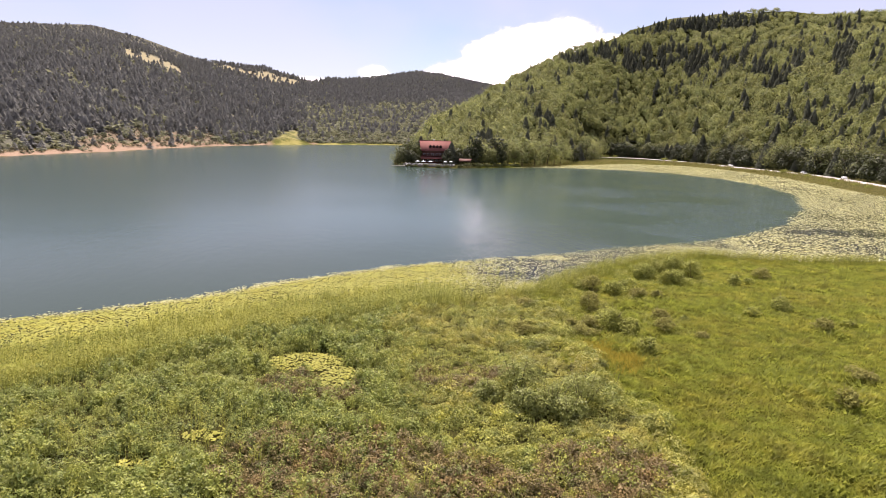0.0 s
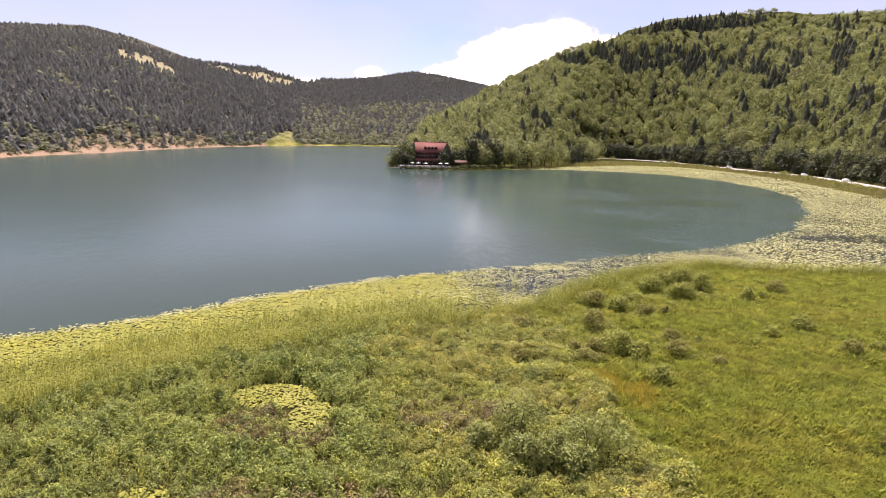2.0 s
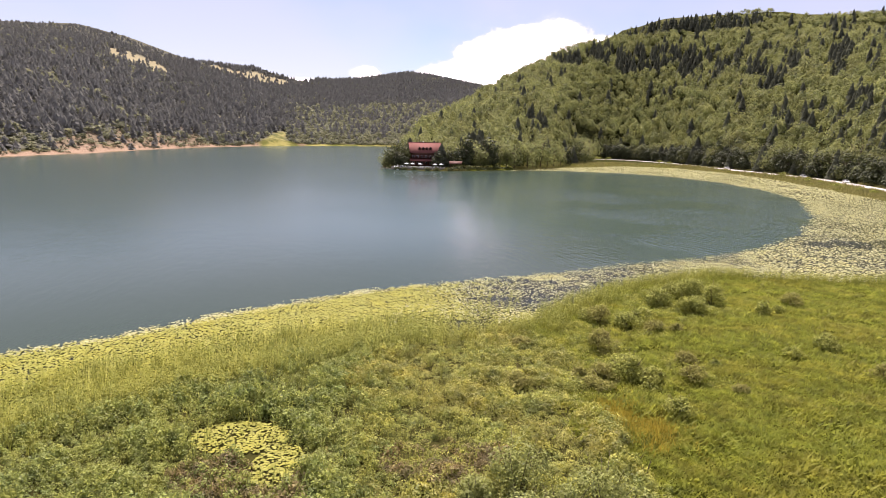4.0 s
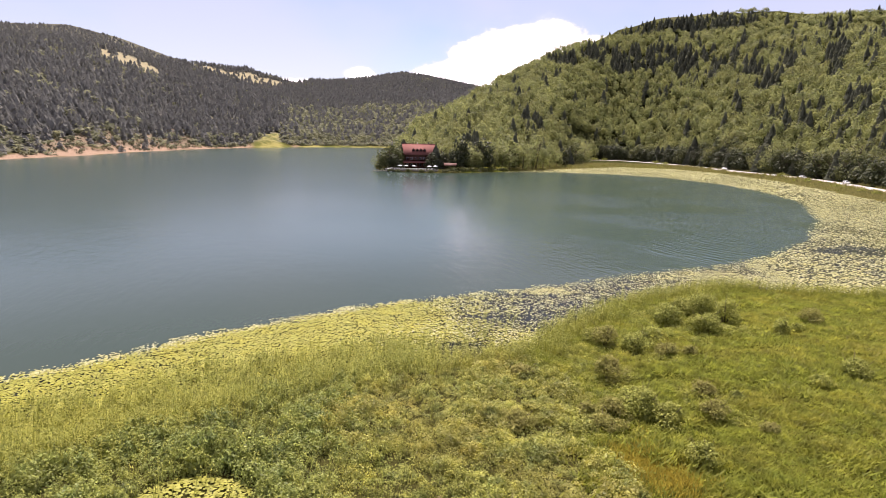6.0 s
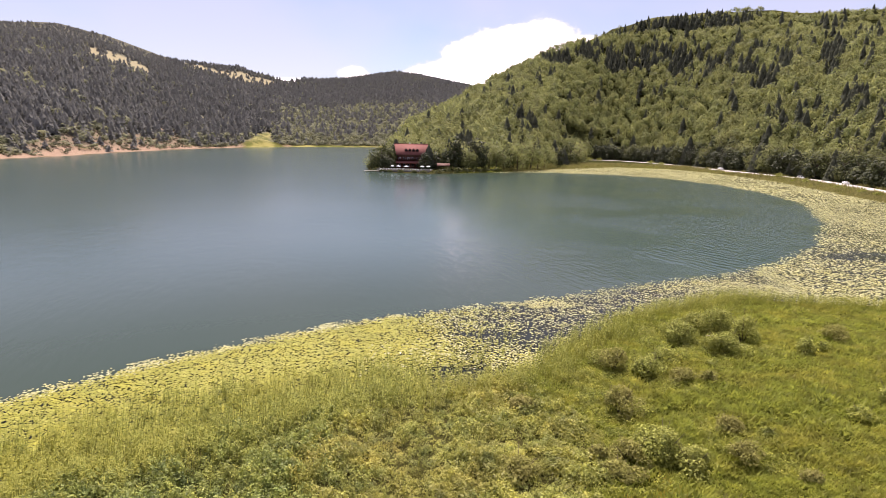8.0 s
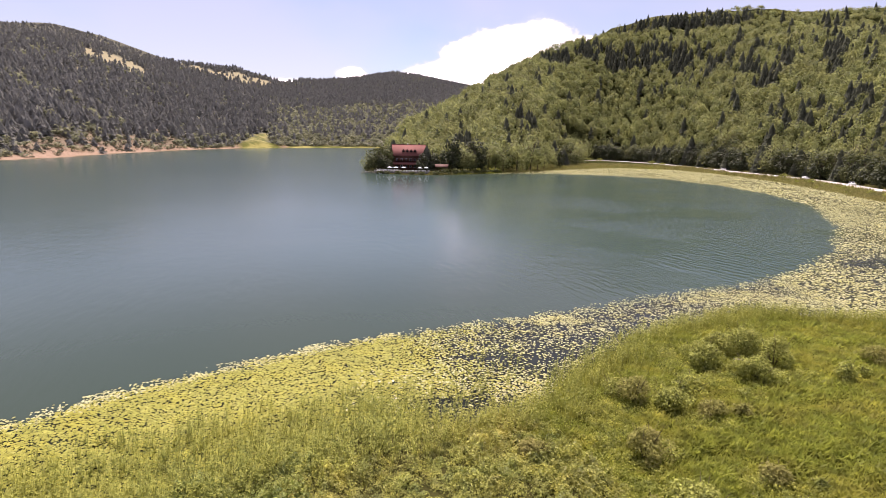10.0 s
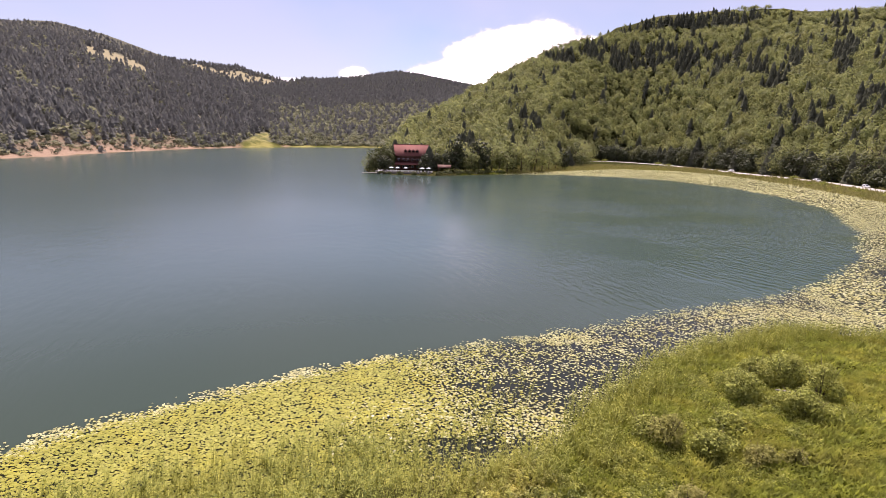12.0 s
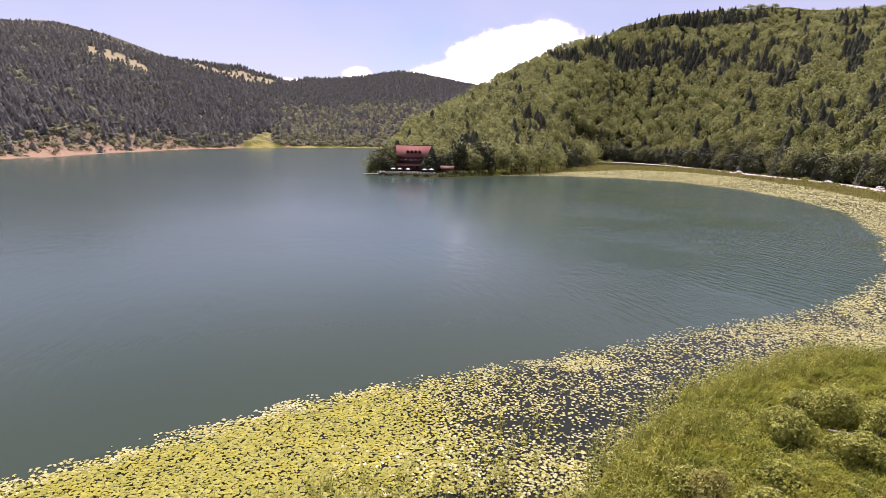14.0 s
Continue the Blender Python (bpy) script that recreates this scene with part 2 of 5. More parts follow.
M = {
    "ground": ground_material(),
    "water": water_material(),
    "road": plain("pale_road", (0.47, 0.43, 0.375), 0.9, grain=2.0, depth=0.35),
    "bark": plain("bark", (0.10, 0.075, 0.055), 0.9, grain=3.0, depth=0.5, bump=0.6),
    "deadwood": plain("bleached_wood", (0.30, 0.27, 0.22), 0.8, grain=4.0, depth=0.4),
    "beech": foliage("beech_leaves", (0.222, 0.240, 0.088), (0.325, 0.338, 0.126), (0.240, 0.240, 0.094), 0.022, 0.52, spread=0.5, mottle=1.3, hue=0.75, clumps=0.13),
    # dark-leaved alders, their colours deepened further to carry the forest edge's shade
    "alder": foliage("alder_leaves", (0.055, 0.066, 0.022), (0.16, 0.168, 0.058), (0.105, 0.108, 0.040), 0.06, 0.20, mottle=0.8),
    "darkshadealder": foliage("dark_shaded_alder_leaves", (0.036, 0.044, 0.020), (0.085, 0.094, 0.038), (0.060, 0.064, 0.028), 0.06, 0.12, mottle=0.6),
    "fir": foliage("fir_needles", (0.105, 0.112, 0.076), (0.165, 0.170, 0.112), (0.135, 0.139, 0.094), 0.03, 0.46, 0.8, shine=0.05, spread=0.5),
    # far woods: distance haze is put into these two leaf colours, hence their paleness
    "hazefir": foliage("hazed_fir_needles", (0.208, 0.206, 0.184), (0.255, 0.250, 0.220), (0.232, 0.227, 0.200), 0.02, 0.34, 1.0, shine=0.0, spread=0.3, mottle=0.3),
    "hazebeech": foliage("hazed_beech_leaves", (0.215, 0.220, 0.130), (0.285, 0.285, 0.165), (0.250, 0.250, 0.148), 0.02, 0.50, spread=0.4, mottle=0.3, hue=0.5, clumps=0.1),
    "scrub": foliage("shore_scrub_leaves", (0.10, 0.105, 0.060), (0.20, 0.198, 0.110), (0.17, 0.145, 0.090), 0.05, 0.25),
    "shrub": foliage("bog_shrub_leaves", (0.115, 0.132, 0.027), (0.53, 0.535, 0.125), (0.37, 0.332, 0.088), 0.10, 0.36, 0.5, shine=0.2, mottle=1.3, hue=0.9),
    "lowshrub": foliage("meadow_shrub_leaves", (0.110, 0.125, 0.024), (0.46, 0.470, 0.090), (0.31, 0.300, 0.066), 0.25, 0.38, 0.5, shine=0.12, mottle=1.2, hue=0.7),
    "heath": foliage("brown_heath_leaves", (0.095, 0.076, 0.030), (0.38, 0.310, 0.130), (0.29, 0.195, 0.090), 0.35, 0.28, 0.5, shine=0.15, mottle=0.7, hue=0.7),
    "herb": foliage("tall_herb_leaves", (0.082, 0.105, 0.026), (0.41, 0.455, 0.118), (0.31, 0.325, 0.072), 0.12, 0.34, 0.5, shine=0.2, mottle=0.9, hue=0.8),
    "sedge": foliage("sedge_blades", (0.165, 0.196, 0.026), (0.355, 0.370, 0.062), (0.335, 0.305, 0.056), 0.15, 0.52, spread=0.5, mottle=1.5, hue=0.45),
    "reed": foliage("reed_blades", (0.085, 0.105, 0.020), (0.45, 0.455, 0.100), (0.36, 0.345, 0.066), 0.10, 0.36, 0.6, shine=0.1, hue=0.4),
    "pad": foliage("lily_leaves", (0.25, 0.260, 0.032), (0.49, 0.46, 0.094), (0.43, 0.395, 0.052), 0.30, 0.28, 0.55, shine=0.2, spread=0.7),
    # the same lily leaves with sky glare whitened into their colour
    "glarepad": foliage("glare_lily_leaves", (0.34, 0.33, 0.085), (0.70, 0.67, 0.36), (0.55, 0.50, 0.15), 0.40, 0.28, 0.33, shine=0.5),
    "willow": foliage("willow_leaves", (0.100, 0.116, 0.027), (0.48, 0.490, 0.112), (0.31, 0.305, 0.070), 0.5, 0.30, shine=0.1, mottle=0.8),
    "twiggy": foliage("twiggy_leaves", (0.150, 0.148, 0.042), (0.43, 0.405, 0.115), (0.31, 0.275, 0.090), 0.5, 0.44, shine=0.06, mottle=0.3),
    "sallow": foliage("sallow_leaves", (0.070, 0.086, 0.026), (0.45, 0.475, 0.140), (0.29, 0.30, 0.085), 0.6, 0.28, 0.5, shine=0.15, mottle=1.2),
    "rust": foliage("rusty_sedge_blades", (0.33, 0.265, 0.036), (0.47, 0.385, 0.062), (0.42, 0.33, 0.048), 0.3, 0.45, spread=0.6),
    "fringe": foliage("bank_grass_blades", (0.17, 0.165, 0.050), (0.38, 0.34, 0.125), (0.30, 0.26, 0.095), 0.08, 0.38),
    "roof": plain("red_roof", (0.19, 0.072, 0.058), 0.85, grain=2.0, depth=0.35),
    "timber": plain("dark_timber", (0.11, 0.048, 0.034), 0.7, grain=2.0, depth=0.4),
    "white": plain("white_paint", (0.78, 0.77, 0.74), 0.6, depth=0.12),
    "stone": plain("pale_stone", (0.09, 0.085, 0.075), 0.9, grain=1.5, depth=0.4, bump=0.3),
    "glass": plain("dark_glass", (0.02, 0.025, 0.03), 0.08, depth=0.05),
    "rubber": plain("rubber", (0.02, 0.02, 0.02), 0.8, depth=0.1),
}

# ---- mesh helpers ----
rng = np.random.default_rng(7)


def mesh_of(name, verts, faces, mat):
    """A mesh from an array of corners and a list of arrays of faces (each array with faces of one size)."""
    me = bpy.data.meshes.new(name)
    loops = np.concatenate([f.ravel() for f in faces]).astype(np.int32)
    sizes = np.concatenate([np.full(len(f), f.shape[1]) for f in faces])
    starts = np.concatenate(([0], np.cumsum(sizes)[:-1])).astype(np.int32)
    me.vertices.add(len(verts)), me.loops.add(len(loops)), me.polygons.add(len(sizes))
    me.vertices.foreach_set("co", np.ascontiguousarray(verts, dtype=np.float32).ravel())
    me.loops.foreach_set("vertex_index", loops)
    me.polygons.foreach_set("loop_start", starts)
    me.update(calc_edges=True)
    me.materials.append(mat)
    return me


def scatter(name, moulds, places, turn, size, mat, pick=None, lean=None):
    """One mesh of many copies of the moulds (corners, faces): at places, turned about z, sized (n, 3), leaning by (n, 2) metres a metre."""
    pick = rng.integers(len(moulds), size=len(places)) if pick is None else pick
    verts, faces, base = [], [], 0
    for k, (v, f) in enumerate(moulds):
        here = np.flatnonzero(pick == k)
        if not len(here):
            continue
        p = v[None] * size[here][:, None]
        c, s = np.cos(turn[here])[:, None], np.sin(turn[here])[:, None]
        p = np.stack((p[..., 0] * c - p[..., 1] * s, p[..., 0] * s + p[..., 1] * c, p[..., 2]), -1)
        if lean is not None:
            p[..., :2] += p[..., 2:] * lean[here][:, None]
        p += places[here][:, None]
        verts.append(p.reshape(-1, 3))
        faces.append((f[None] + (base + np.arange(len(here)) * len(v))[:, None, None]).reshape(-1, f.shape[1]))
        base += len(here) * len(v)
    return mesh_of(name, np.concatenate(verts), faces, mat)


def leaves(count, spread, leaf, up=0.6, hollow=0.5, long=1.5, dome=True, wild=0.55, slim=False):
    """A mould of loose leaves over a dome (or all through it): rhombs that face outwards and up."""
    way = rng.normal(size=(count, 3))
    way /= np.linalg.norm(way, axis=1)[:, None]
    if dome:
        way[:, 2] = np.abs(way[:, 2])
    far = hollow + (1 - hollow) * rng.random(count) ** 0.5
    at = way * far[:, None] * np.array(spread)
    nrm = way + np.array((0, 0, up)) + rng.normal(size=(count, 3)) * wild
    nrm /= np.linalg.norm(nrm, axis=1)[:, None]
    a = np.cross(nrm, rng.normal(size=(count, 3)))
    a /= np.linalg.norm(a, axis=1)[:, None]
    b = np.cross(nrm, a)
    s = leaf * (0.6 + 0.8 * rng.random(count))[:, None]
    a, b = a * s * long * 0.5, b * s * 0.5
    bend = nrm * s * 0.12
    if slim:
        v = np.stack((at - a * 0.7 - b, at - a * 0.7 + b, at + a), 1).reshape(-1, 3)
        return v, np.arange(count * 3).reshape(-1, 3)
    v = np.stack((at - a - bend, at - b, at + a - bend, at + b), 1).reshape(-1, 3)
    return v, np.arange(count * 4).reshape(-1, 4)


def blades(count, radius, height, width, lean, fine=False):
    """A mould of grass: bent blades out of one foot, broadest at half height."""
    foot = rng.normal(size=(count, 2)) * radius
    yaw = rng.random(count) * 6.283
    out = np.stack((np.cos(yaw), np.sin(yaw)), 1)
    side = np.stack((-out[:, 1], out[:, 0]), 1) * width * 0.5
    h = height * (0.6 + 0.6 * rng.random(count))
    l = lean * (0.3 + rng.random(count))
    z0 = np.zeros(count)
    if fine:
        v = np.stack((np.column_stack((foot - side, z0)), np.column_stack((foot + side, z0)), np.column_stack((foot + out * (h * l)[:, None], h))), 1).reshape(-1, 3)
        return v, np.arange(count * 3).reshape(-1, 3)
    v = np.stack((np.column_stack((foot - side, z0)), np.column_stack((foot + side + out * (h * l * 0.35)[:, None], h * 0.5)),
                  np.column_stack((foot + out * (h * l)[:, None], h)), np.column_stack((foot - side + out * (h * l * 0.35)[:, None], h * 0.5))), 1).reshape(-1, 3)
    return v, np.arange(count * 4).reshape(-1, 4)


def spruce(boughs, height, radius):
    """A mould of a far spruce: ragged drooping boughs set round a stem, shorter towards the tip."""
    h = np.sort(rng.random(boughs)) ** 1.15 * 0.86
    a = np.arange(boughs) * 2.4 + rng.random(boughs) * 0.9
    r = radius * ((1 - h) ** 0.8) * (0.65 + 0.5 * rng.random(boughs)) + 0.02
    spread = 0.45 + 0.35 * rng.random(boughs)
    tip = np.column_stack((0.02 * rng.normal(size=boughs), 0.02 * rng.normal(size=boughs), np.minimum(1.0, h + 0.20 + 0.10 * rng.random(boughs))))
    left = np.column_stack((r * np.cos(a - spread), r * np.sin(a - spread), h - 0.03 + 0.025 * rng.normal(size=boughs)))
    right = np.column_stack((r * np.cos(a + spread), r * np.sin(a + spread), h - 0.03 + 0.025 * rng.normal(size=boughs)))
    v = np.stack((tip, left, right), 1).reshape(-1, 3) * np.array((1, 1, height))
    return v, np.arange(boughs * 3).reshape(-1, 3)


def crown(lumps, per_lump, height, radius, leaf, low=0.34, slim=False):
    """A mould of a broad crown: several lumps of leaves round a stem, fuller at the top; leaves face away from the crown's heart."""
    vs, fs, base = [], [], 0
    for k in range(lumps):
        a, e = 6.283 * k / lumps + rng.random(), rng.random()
        if k == 0:
            mid = np.array((0, 0, height * 0.76))
        else:
            r = radius * (0.40 + 0.35 * rng.random())
            mid = np.array((r * math.cos(a), r * math.sin(a), height * (low + (0.70 - low) * e)))
        s = radius * (0.42 + 0.28 * rng.random())
        v, f = leaves(per_lump, (s, s, s * 1.0), leaf, up=0.45, hollow=0.80, long=1.0 if slim else 1.25, dome=False, wild=0.28, slim=slim)
        vs.append(v + mid), fs.append(f + base)
        base += len(v)
    return np.concatenate(vs), np.concatenate(fs)


def part(name, me, parent, label=""):
    ob = new(name, me)
    ob.parent = parent
    if label:
        ob["label"] = label
    return ob


def thing(name, at=(0, 0, 0), yaw=0.0, **tags):
    ob = new(name)
    ob.location, ob.rotation_euler = at, (0, 0, yaw)
    ob.empty_display_size = 0.2
    return tagged(ob, **tags)


class Build:
    """Boxes, prisms and tubes gathered into one mesh."""

    def __init__(self):
        self.v, self.f = [], {}

    def poly(self, points, *faces):
        base = len(self.v)
        self.v += [tuple(p) for p in points]
        for f in faces:
            self.f.setdefault(len(f), []).append([base + i for i in f])
        return self

    def box(self, x0, y0, z0, x1, y1, z1):
        p = [(x, y, z) for z in (z0, z1) for x, y in ((x0, y0), (x1, y0), (x1, y1), (x0, y1))]
        return self.poly(p, (3, 2, 1, 0), (4, 5, 6, 7), (0, 1, 5, 4), (1, 2, 6, 5), (2, 3, 7, 6), (3, 0, 4, 7))

    def prism(self, outline, axis, a, b):
        """An outline in the plane across an axis, drawn out from a to b along it."""
        k = len(outline)
        put = (lambda u, w, d: (d, u, w)) if axis == "x" else (lambda u, w, d: (u, d, w)) if axis == "y" else (lambda u, w, d: (u, w, d))
        p = [put(u, w, d) for d in (a, b) for u, w in outline]
        sides = [(i, (i + 1) % k, k + (i + 1) % k, k + i) for i in range(k)]
        return self.poly(p, tuple(range(k))[::-1], tuple(range(k, 2 * k)), *sides)

    def tube(self, points, radii, sides=6):
        base = len(self.v)
        pts = [Vector(p) for p in points]
        for i, p in enumerate(pts):
            d = (pts[min(i + 1, len(pts) - 1)] - pts[max(i - 1, 0)]).normalized()
            q = d.to_track_quat("Z", "Y")
            self.v += [tuple(p + q @ Vector((radii[i] * math.cos(6.2832 * j / sides), radii[i] * math.sin(6.2832 * j / sides), 0))) for j in range(sides)]
        for i in range(len(pts) - 1):
            for j in range(sides):
                a, b = base + i * sides + j, base + i * sides + (j + 1) % sides
                self.f.setdefault(4, []).append([a, b, b + sides, a + sides])
        self.f.setdefault(sides, []).append([base + j for j in range(sides)][::-1])
        self.f.setdefault(sides, []).append([base + (len(pts) - 1) * sides + j for j in range(sides)])
        return self

    def mesh(self, name, mat):
        return mesh_of(name, np.array(self.v), [np.array(f) for f in self.f.values()], mat)


# ---- the plan ----
LAKE = np.array([(-90, -20), (-60, 20), (-38, 48), (-30, 58), (-22, 65), (-14, 72), (-6, 78), (3, 80), (8, 84), (13, 92), (21, 102),
                 (30, 108.5), (40, 114.5), (47, 112), (60, 111), (75, 114), (110, 122), (145, 150), (160, 200), (165, 267),
                 (170, 309), (177, 369), (174, 440), (158, 485), (118, 498), (64, 449), (30, 408), (3, 386), (-13, 377), (-27, 377)], float)
LAKE = np.concatenate((LAKE, np.array([(-41, 383), (-50, 399), (-54, 420), (-58, 470), (-70, 600), (-80, 800), (-60, 960), (-121, 959),
                 (-196, 907), (-255, 829), (-287, 717), (-295, 598), (-288, 491), (-294, 431), (-294, 378), (-300, 250),
                 (-280, 100), (-200, 0)], float)))
# the outer rim of the water lilies
RIM = np.array([(-80, 40), (-52, 65.5), (-44, 71), (-37, 76), (-30, 84), (-24, 90), (-17.5, 95.3), (-10, 101.5), (0, 106.7), (6, 110),
                (17, 116), (28, 123), (44, 131.5), (59, 142), (78, 165), (102, 202), (124, 254), (131, 296), (129, 338), (115, 380),
                (92, 400), (58, 409), (21, 398)], float)
LILY = np.concatenate((RIM, np.array([(64, 455), (118, 505), (165, 490), (182, 440), (184, 369), (178, 309), (172, 267), (166, 200), (150, 150),
                (110, 118), (60, 106), (40, 108), (25, 98), (10, 80), (-6, 70), (-22, 58), (-38, 40), (-60, 10)], float)))
ROAD = np.array([(114, 601), (124, 604), (148, 596), (168, 558), (179, 507), (184, 460), (192, 418), (197, 375), (193, 335),
        (186, 297), (179, 260), (176, 220), (182, 180), (200, 130), (230, 90)], float)


def inside(p, poly):
    x, y, hit = p[:, 0], p[:, 1], np.zeros(len(p), bool)
    for (x0, y0), (x1, y1) in zip(poly, np.roll(poly, -1, 0)):
        cross = (y0 > y) != (y1 > y)
        hit ^= cross & (x < (x1 - x0) * (y - y0) / (y1 - y0 + 1e-12) + x0)
    return hit


def away(p, line, closed=True):
    """The distance of points from a line of straight pieces."""
    best = np.full(len(p), 1e9)
    ends = np.roll(line, -1, 0) if closed else line[1:]
    for a, b in zip(line, ends):
        d = b - a
        t = np.clip(((p - a) @ d) / (d @ d), 0, 1)
        best = np.minimum(best, np.linalg.norm(p - a - t[:, None] * d, axis=1))
    return best


def shore(p):
    """How far a point lies from the water's edge: more than 0 on land."""
    return np.where(inside(p, LAKE), -1.0, 1.0) * away(p, LAKE)


def value_noise(p, scale, seed):
    """Smooth noise of the plan from -1 to 1."""
    q = p * scale
    i = np.floor(q).astype(np.int64)
    f = q - i
    f = f * f * (3 - 2 * f)

    def corner(dx, dy):
        h = ((i[:, 0] + dx) * 374761393 + (i[:, 1] + dy) * 668265263 + seed * 974711) & 0x7FFFFFFF
        h = ((h ^ (h >> 13)) * 1274126177) & 0x7FFFFFFF
        return ((h ^ (h >> 16)) & 0xFFFF) / 32767.5 - 1.0
    a = corner(0, 0) * (1 - f[:, 0]) + corner(1, 0) * f[:, 0]
    b = corner(0, 1) * (1 - f[:, 0]) + corner(1, 1) * f[:, 0]
    return a * (1 - f[:, 1]) + b * f[:, 1]


def rough(p, scale, seed, octaves=3):
    return sum(value_noise(p, scale * 2 ** k, seed + k) / 2 ** k for k in range(octaves)) / 1.75


MID = np.array((0.0, 25.0))


def step(x, a, b):
    t = np.clip((x - a) / (b - a), 0, 1)
    return t * t * (3 - 2 * t)


# bearing (degrees), foot of the slope, crest, height of the crest: the near hill and the far mountains
NEAR_HILL = np.array([(-180, 700, 1200, 90), (-120, 700, 1200, 90), (-60, 2000, 2600, 60), (-9, 470, 520, 0), (-6.5, 395, 470, 14), (-3, 398, 590, 30), (0.8, 405, 650, 54),
                      (4.7, 415, 720, 88), (7.5, 450, 780, 111), (10.4, 560, 830, 134), (13.5, 622, 860, 158), (16.6, 605, 870, 168),
                      (20.4, 540, 870, 171), (23, 490, 850, 168), (28.5, 445, 830, 161), (33, 385, 800, 151), (40, 320, 760, 140), (60, 260, 700, 110), (120, 300, 800, 90), (180, 700, 1200, 90)])
MOUNTAIN = np.array([(-180, 700, 1600, 120), (-60, 420, 1300, 140), (-40, 470, 1450, 198), (-36, 512, 1450, 207), (-32, 558, 1450, 212), (-28.5, 640, 1430, 196),
                     (-25, 715, 1420, 166), (-22.5, 760, 1420, 152), (-20.4, 805, 1480, 152), (-18.8, 835, 1520, 155), (-17.6, 855, 1545, 146), (-15.6, 885, 1580, 137), (-14.9, 893, 1590, 131),
                     (-13.2, 910, 1635, 145), (-10.3, 930, 1690, 151), (-8.4, 943, 1730, 161), (-5.4, 955, 1765, 182), (-3.4, 962, 1780, 176), (-0.4, 972, 1780, 158), (1.7, 980, 1780, 146),
                     (10, 980, 1780, 120), (40, 1200, 1900, 100), (180, 700, 1600, 120)])


def hill(p, table, power):
    d = p - MID
    r, b = np.hypot(d[:, 0], d[:, 1]), np.degrees(np.arctan2(d[:, 0], d[:, 1]))
    foot, crest, top = (np.interp(b, table[:, 0], table[:, k]) for k in (1, 2, 3))
    s = (r - foot) / np.maximum(crest - foot, 1)
    up = np.where(s < 1, np.clip(s, 0, 1) ** power, 1 - 0.45 * (s - 1))
    return top * np.maximum(up, 0.15 * (s > 1)), s, b, r


def height(p):
    """The ground's height over the lake."""
    sd = shore(p)
    near, s1, b, r = hill(p, NEAR_HILL, 0.95)
    far, s2, _, _ = hill(p, MOUNTAIN, 1.05)
    bank = np.clip(sd * 0.12, -2.0, 0.30) + np.clip((sd - 4) * 0.11, 0, 1.0) * step(r, 160, 220)
    bumps = rough(p, 0.008, 3, 4)
    bench = step(away(p, ROAD, False), 6, 24)
    hills = np.maximum(near * (1 + 0.07 * bumps) , far * (1 + 0.025 * bumps))
    marsh = (r < 160) * (sd > 0) * ((0.10 + 0.14 * step(p[:, 0], 8, 16)) * rough(p, 0.45, 9) + 0.18)
    return np.where(sd > 0, bank + marsh + hills * step(sd, 0, 30) * bench, bank)


def clearing(p):
    """Open ground among the far woods: the lakeside field, pastures below the crest, the bare shore."""
    d = p - MID
    r, b = np.hypot(d[:, 0], d[:, 1]), np.degrees(np.arctan2(d[:, 0], d[:, 1]))
    field = (np.abs(b + 16.7 + 0.8 * rough(p, 0.035, 6)) < 1.6 * np.clip(1 - (r - 850) / 140, 0, 1)) & (r < 985)
    field |= (b > -14.5) & (b < -6) & (shore(p) < 15 + 8 * rough(p, 0.03, 8)) & (r > 880)
    pasture = ((b + 27.6) / 2.3) ** 2 + ((r - 1180) / 75) ** 2 + 0.9 * rough(p, 0.02, 5) < 1
    crest_r = np.interp(b, MOUNTAIN[:, 0], MOUNTAIN[:, 2])
    ridge = (b > -23.0) & (b < -15.8) & (r > crest_r - np.interp(b, (-23, -21, -20.3, -18.5, -15.8), (60, 85, 130, 190, 90)) + 20 * rough(p, 0.02, 7)) & (r < crest_r - np.interp(b, (-23, -21.5, -20.5, -15.8), (0, 10, 42, 36)))
    crest = (b < -23) & (r > crest_r - 22)
    tan = np.zeros(len(p), bool)
    for cb, cr in ((-33.8, 890), (-35.0, 905), (-31.0, 985), (-32.3, 930), (-30.2, 1010), (-20.2, 990), (-21.6, 930)):
        tan |= ((b - cb) / 0.40) ** 2 + ((r - cr) / 26) ** 2 < 1
    top = (b > 11) & (b < 40) & (r > np.interp(b, NEAR_HILL[:, 0], NEAR_HILL[:, 2]) - 14) & (value_noise(p, 0.02, 77) > -0.2)
    return field, pasture | ridge | tan, crest | top


FIR_STANDS = ((14.5, 846, 2.4, 20), (17.6, 838, 2.0, 20), (20.2, 828, 2.2, 24), (22.4, 806, 1.7, 28), (24.1, 655, 0.8, 45), (25.3, 612, 0.8, 26), (26.4, 648, 0.7, 30), (29.9, 640, 1.1, 36),
              (18.8, 735, 0.9, 30), (13.8, 768, 2.3, 34), (16.6, 762, 1.5, 28), (11.6, 778, 1.9, 30), (8.5, 745, 1.6, 26), (6.2, 520, 0.9, 12), (1.2, 440, 1.2, 14), (31.5, 520, 0.8, 30), (21.5, 690, 0.7, 25))


def fir_stand(p):
    """How far inside one of the stands of firs on the near hill a point lies: more than 0 inside."""
    d = p - MID
    r, b = np.hypot(d[:, 0], d[:, 1]), np.degrees(np.arctan2(d[:, 0], d[:, 1]))
    return np.max([1 - ((b - cb) / wb) ** 2 - ((r - cr) / wr) ** 2 for cb, cr, wb, wr in FIR_STANDS], axis=0) + 0.5 * rough(p, 0.03, 37)


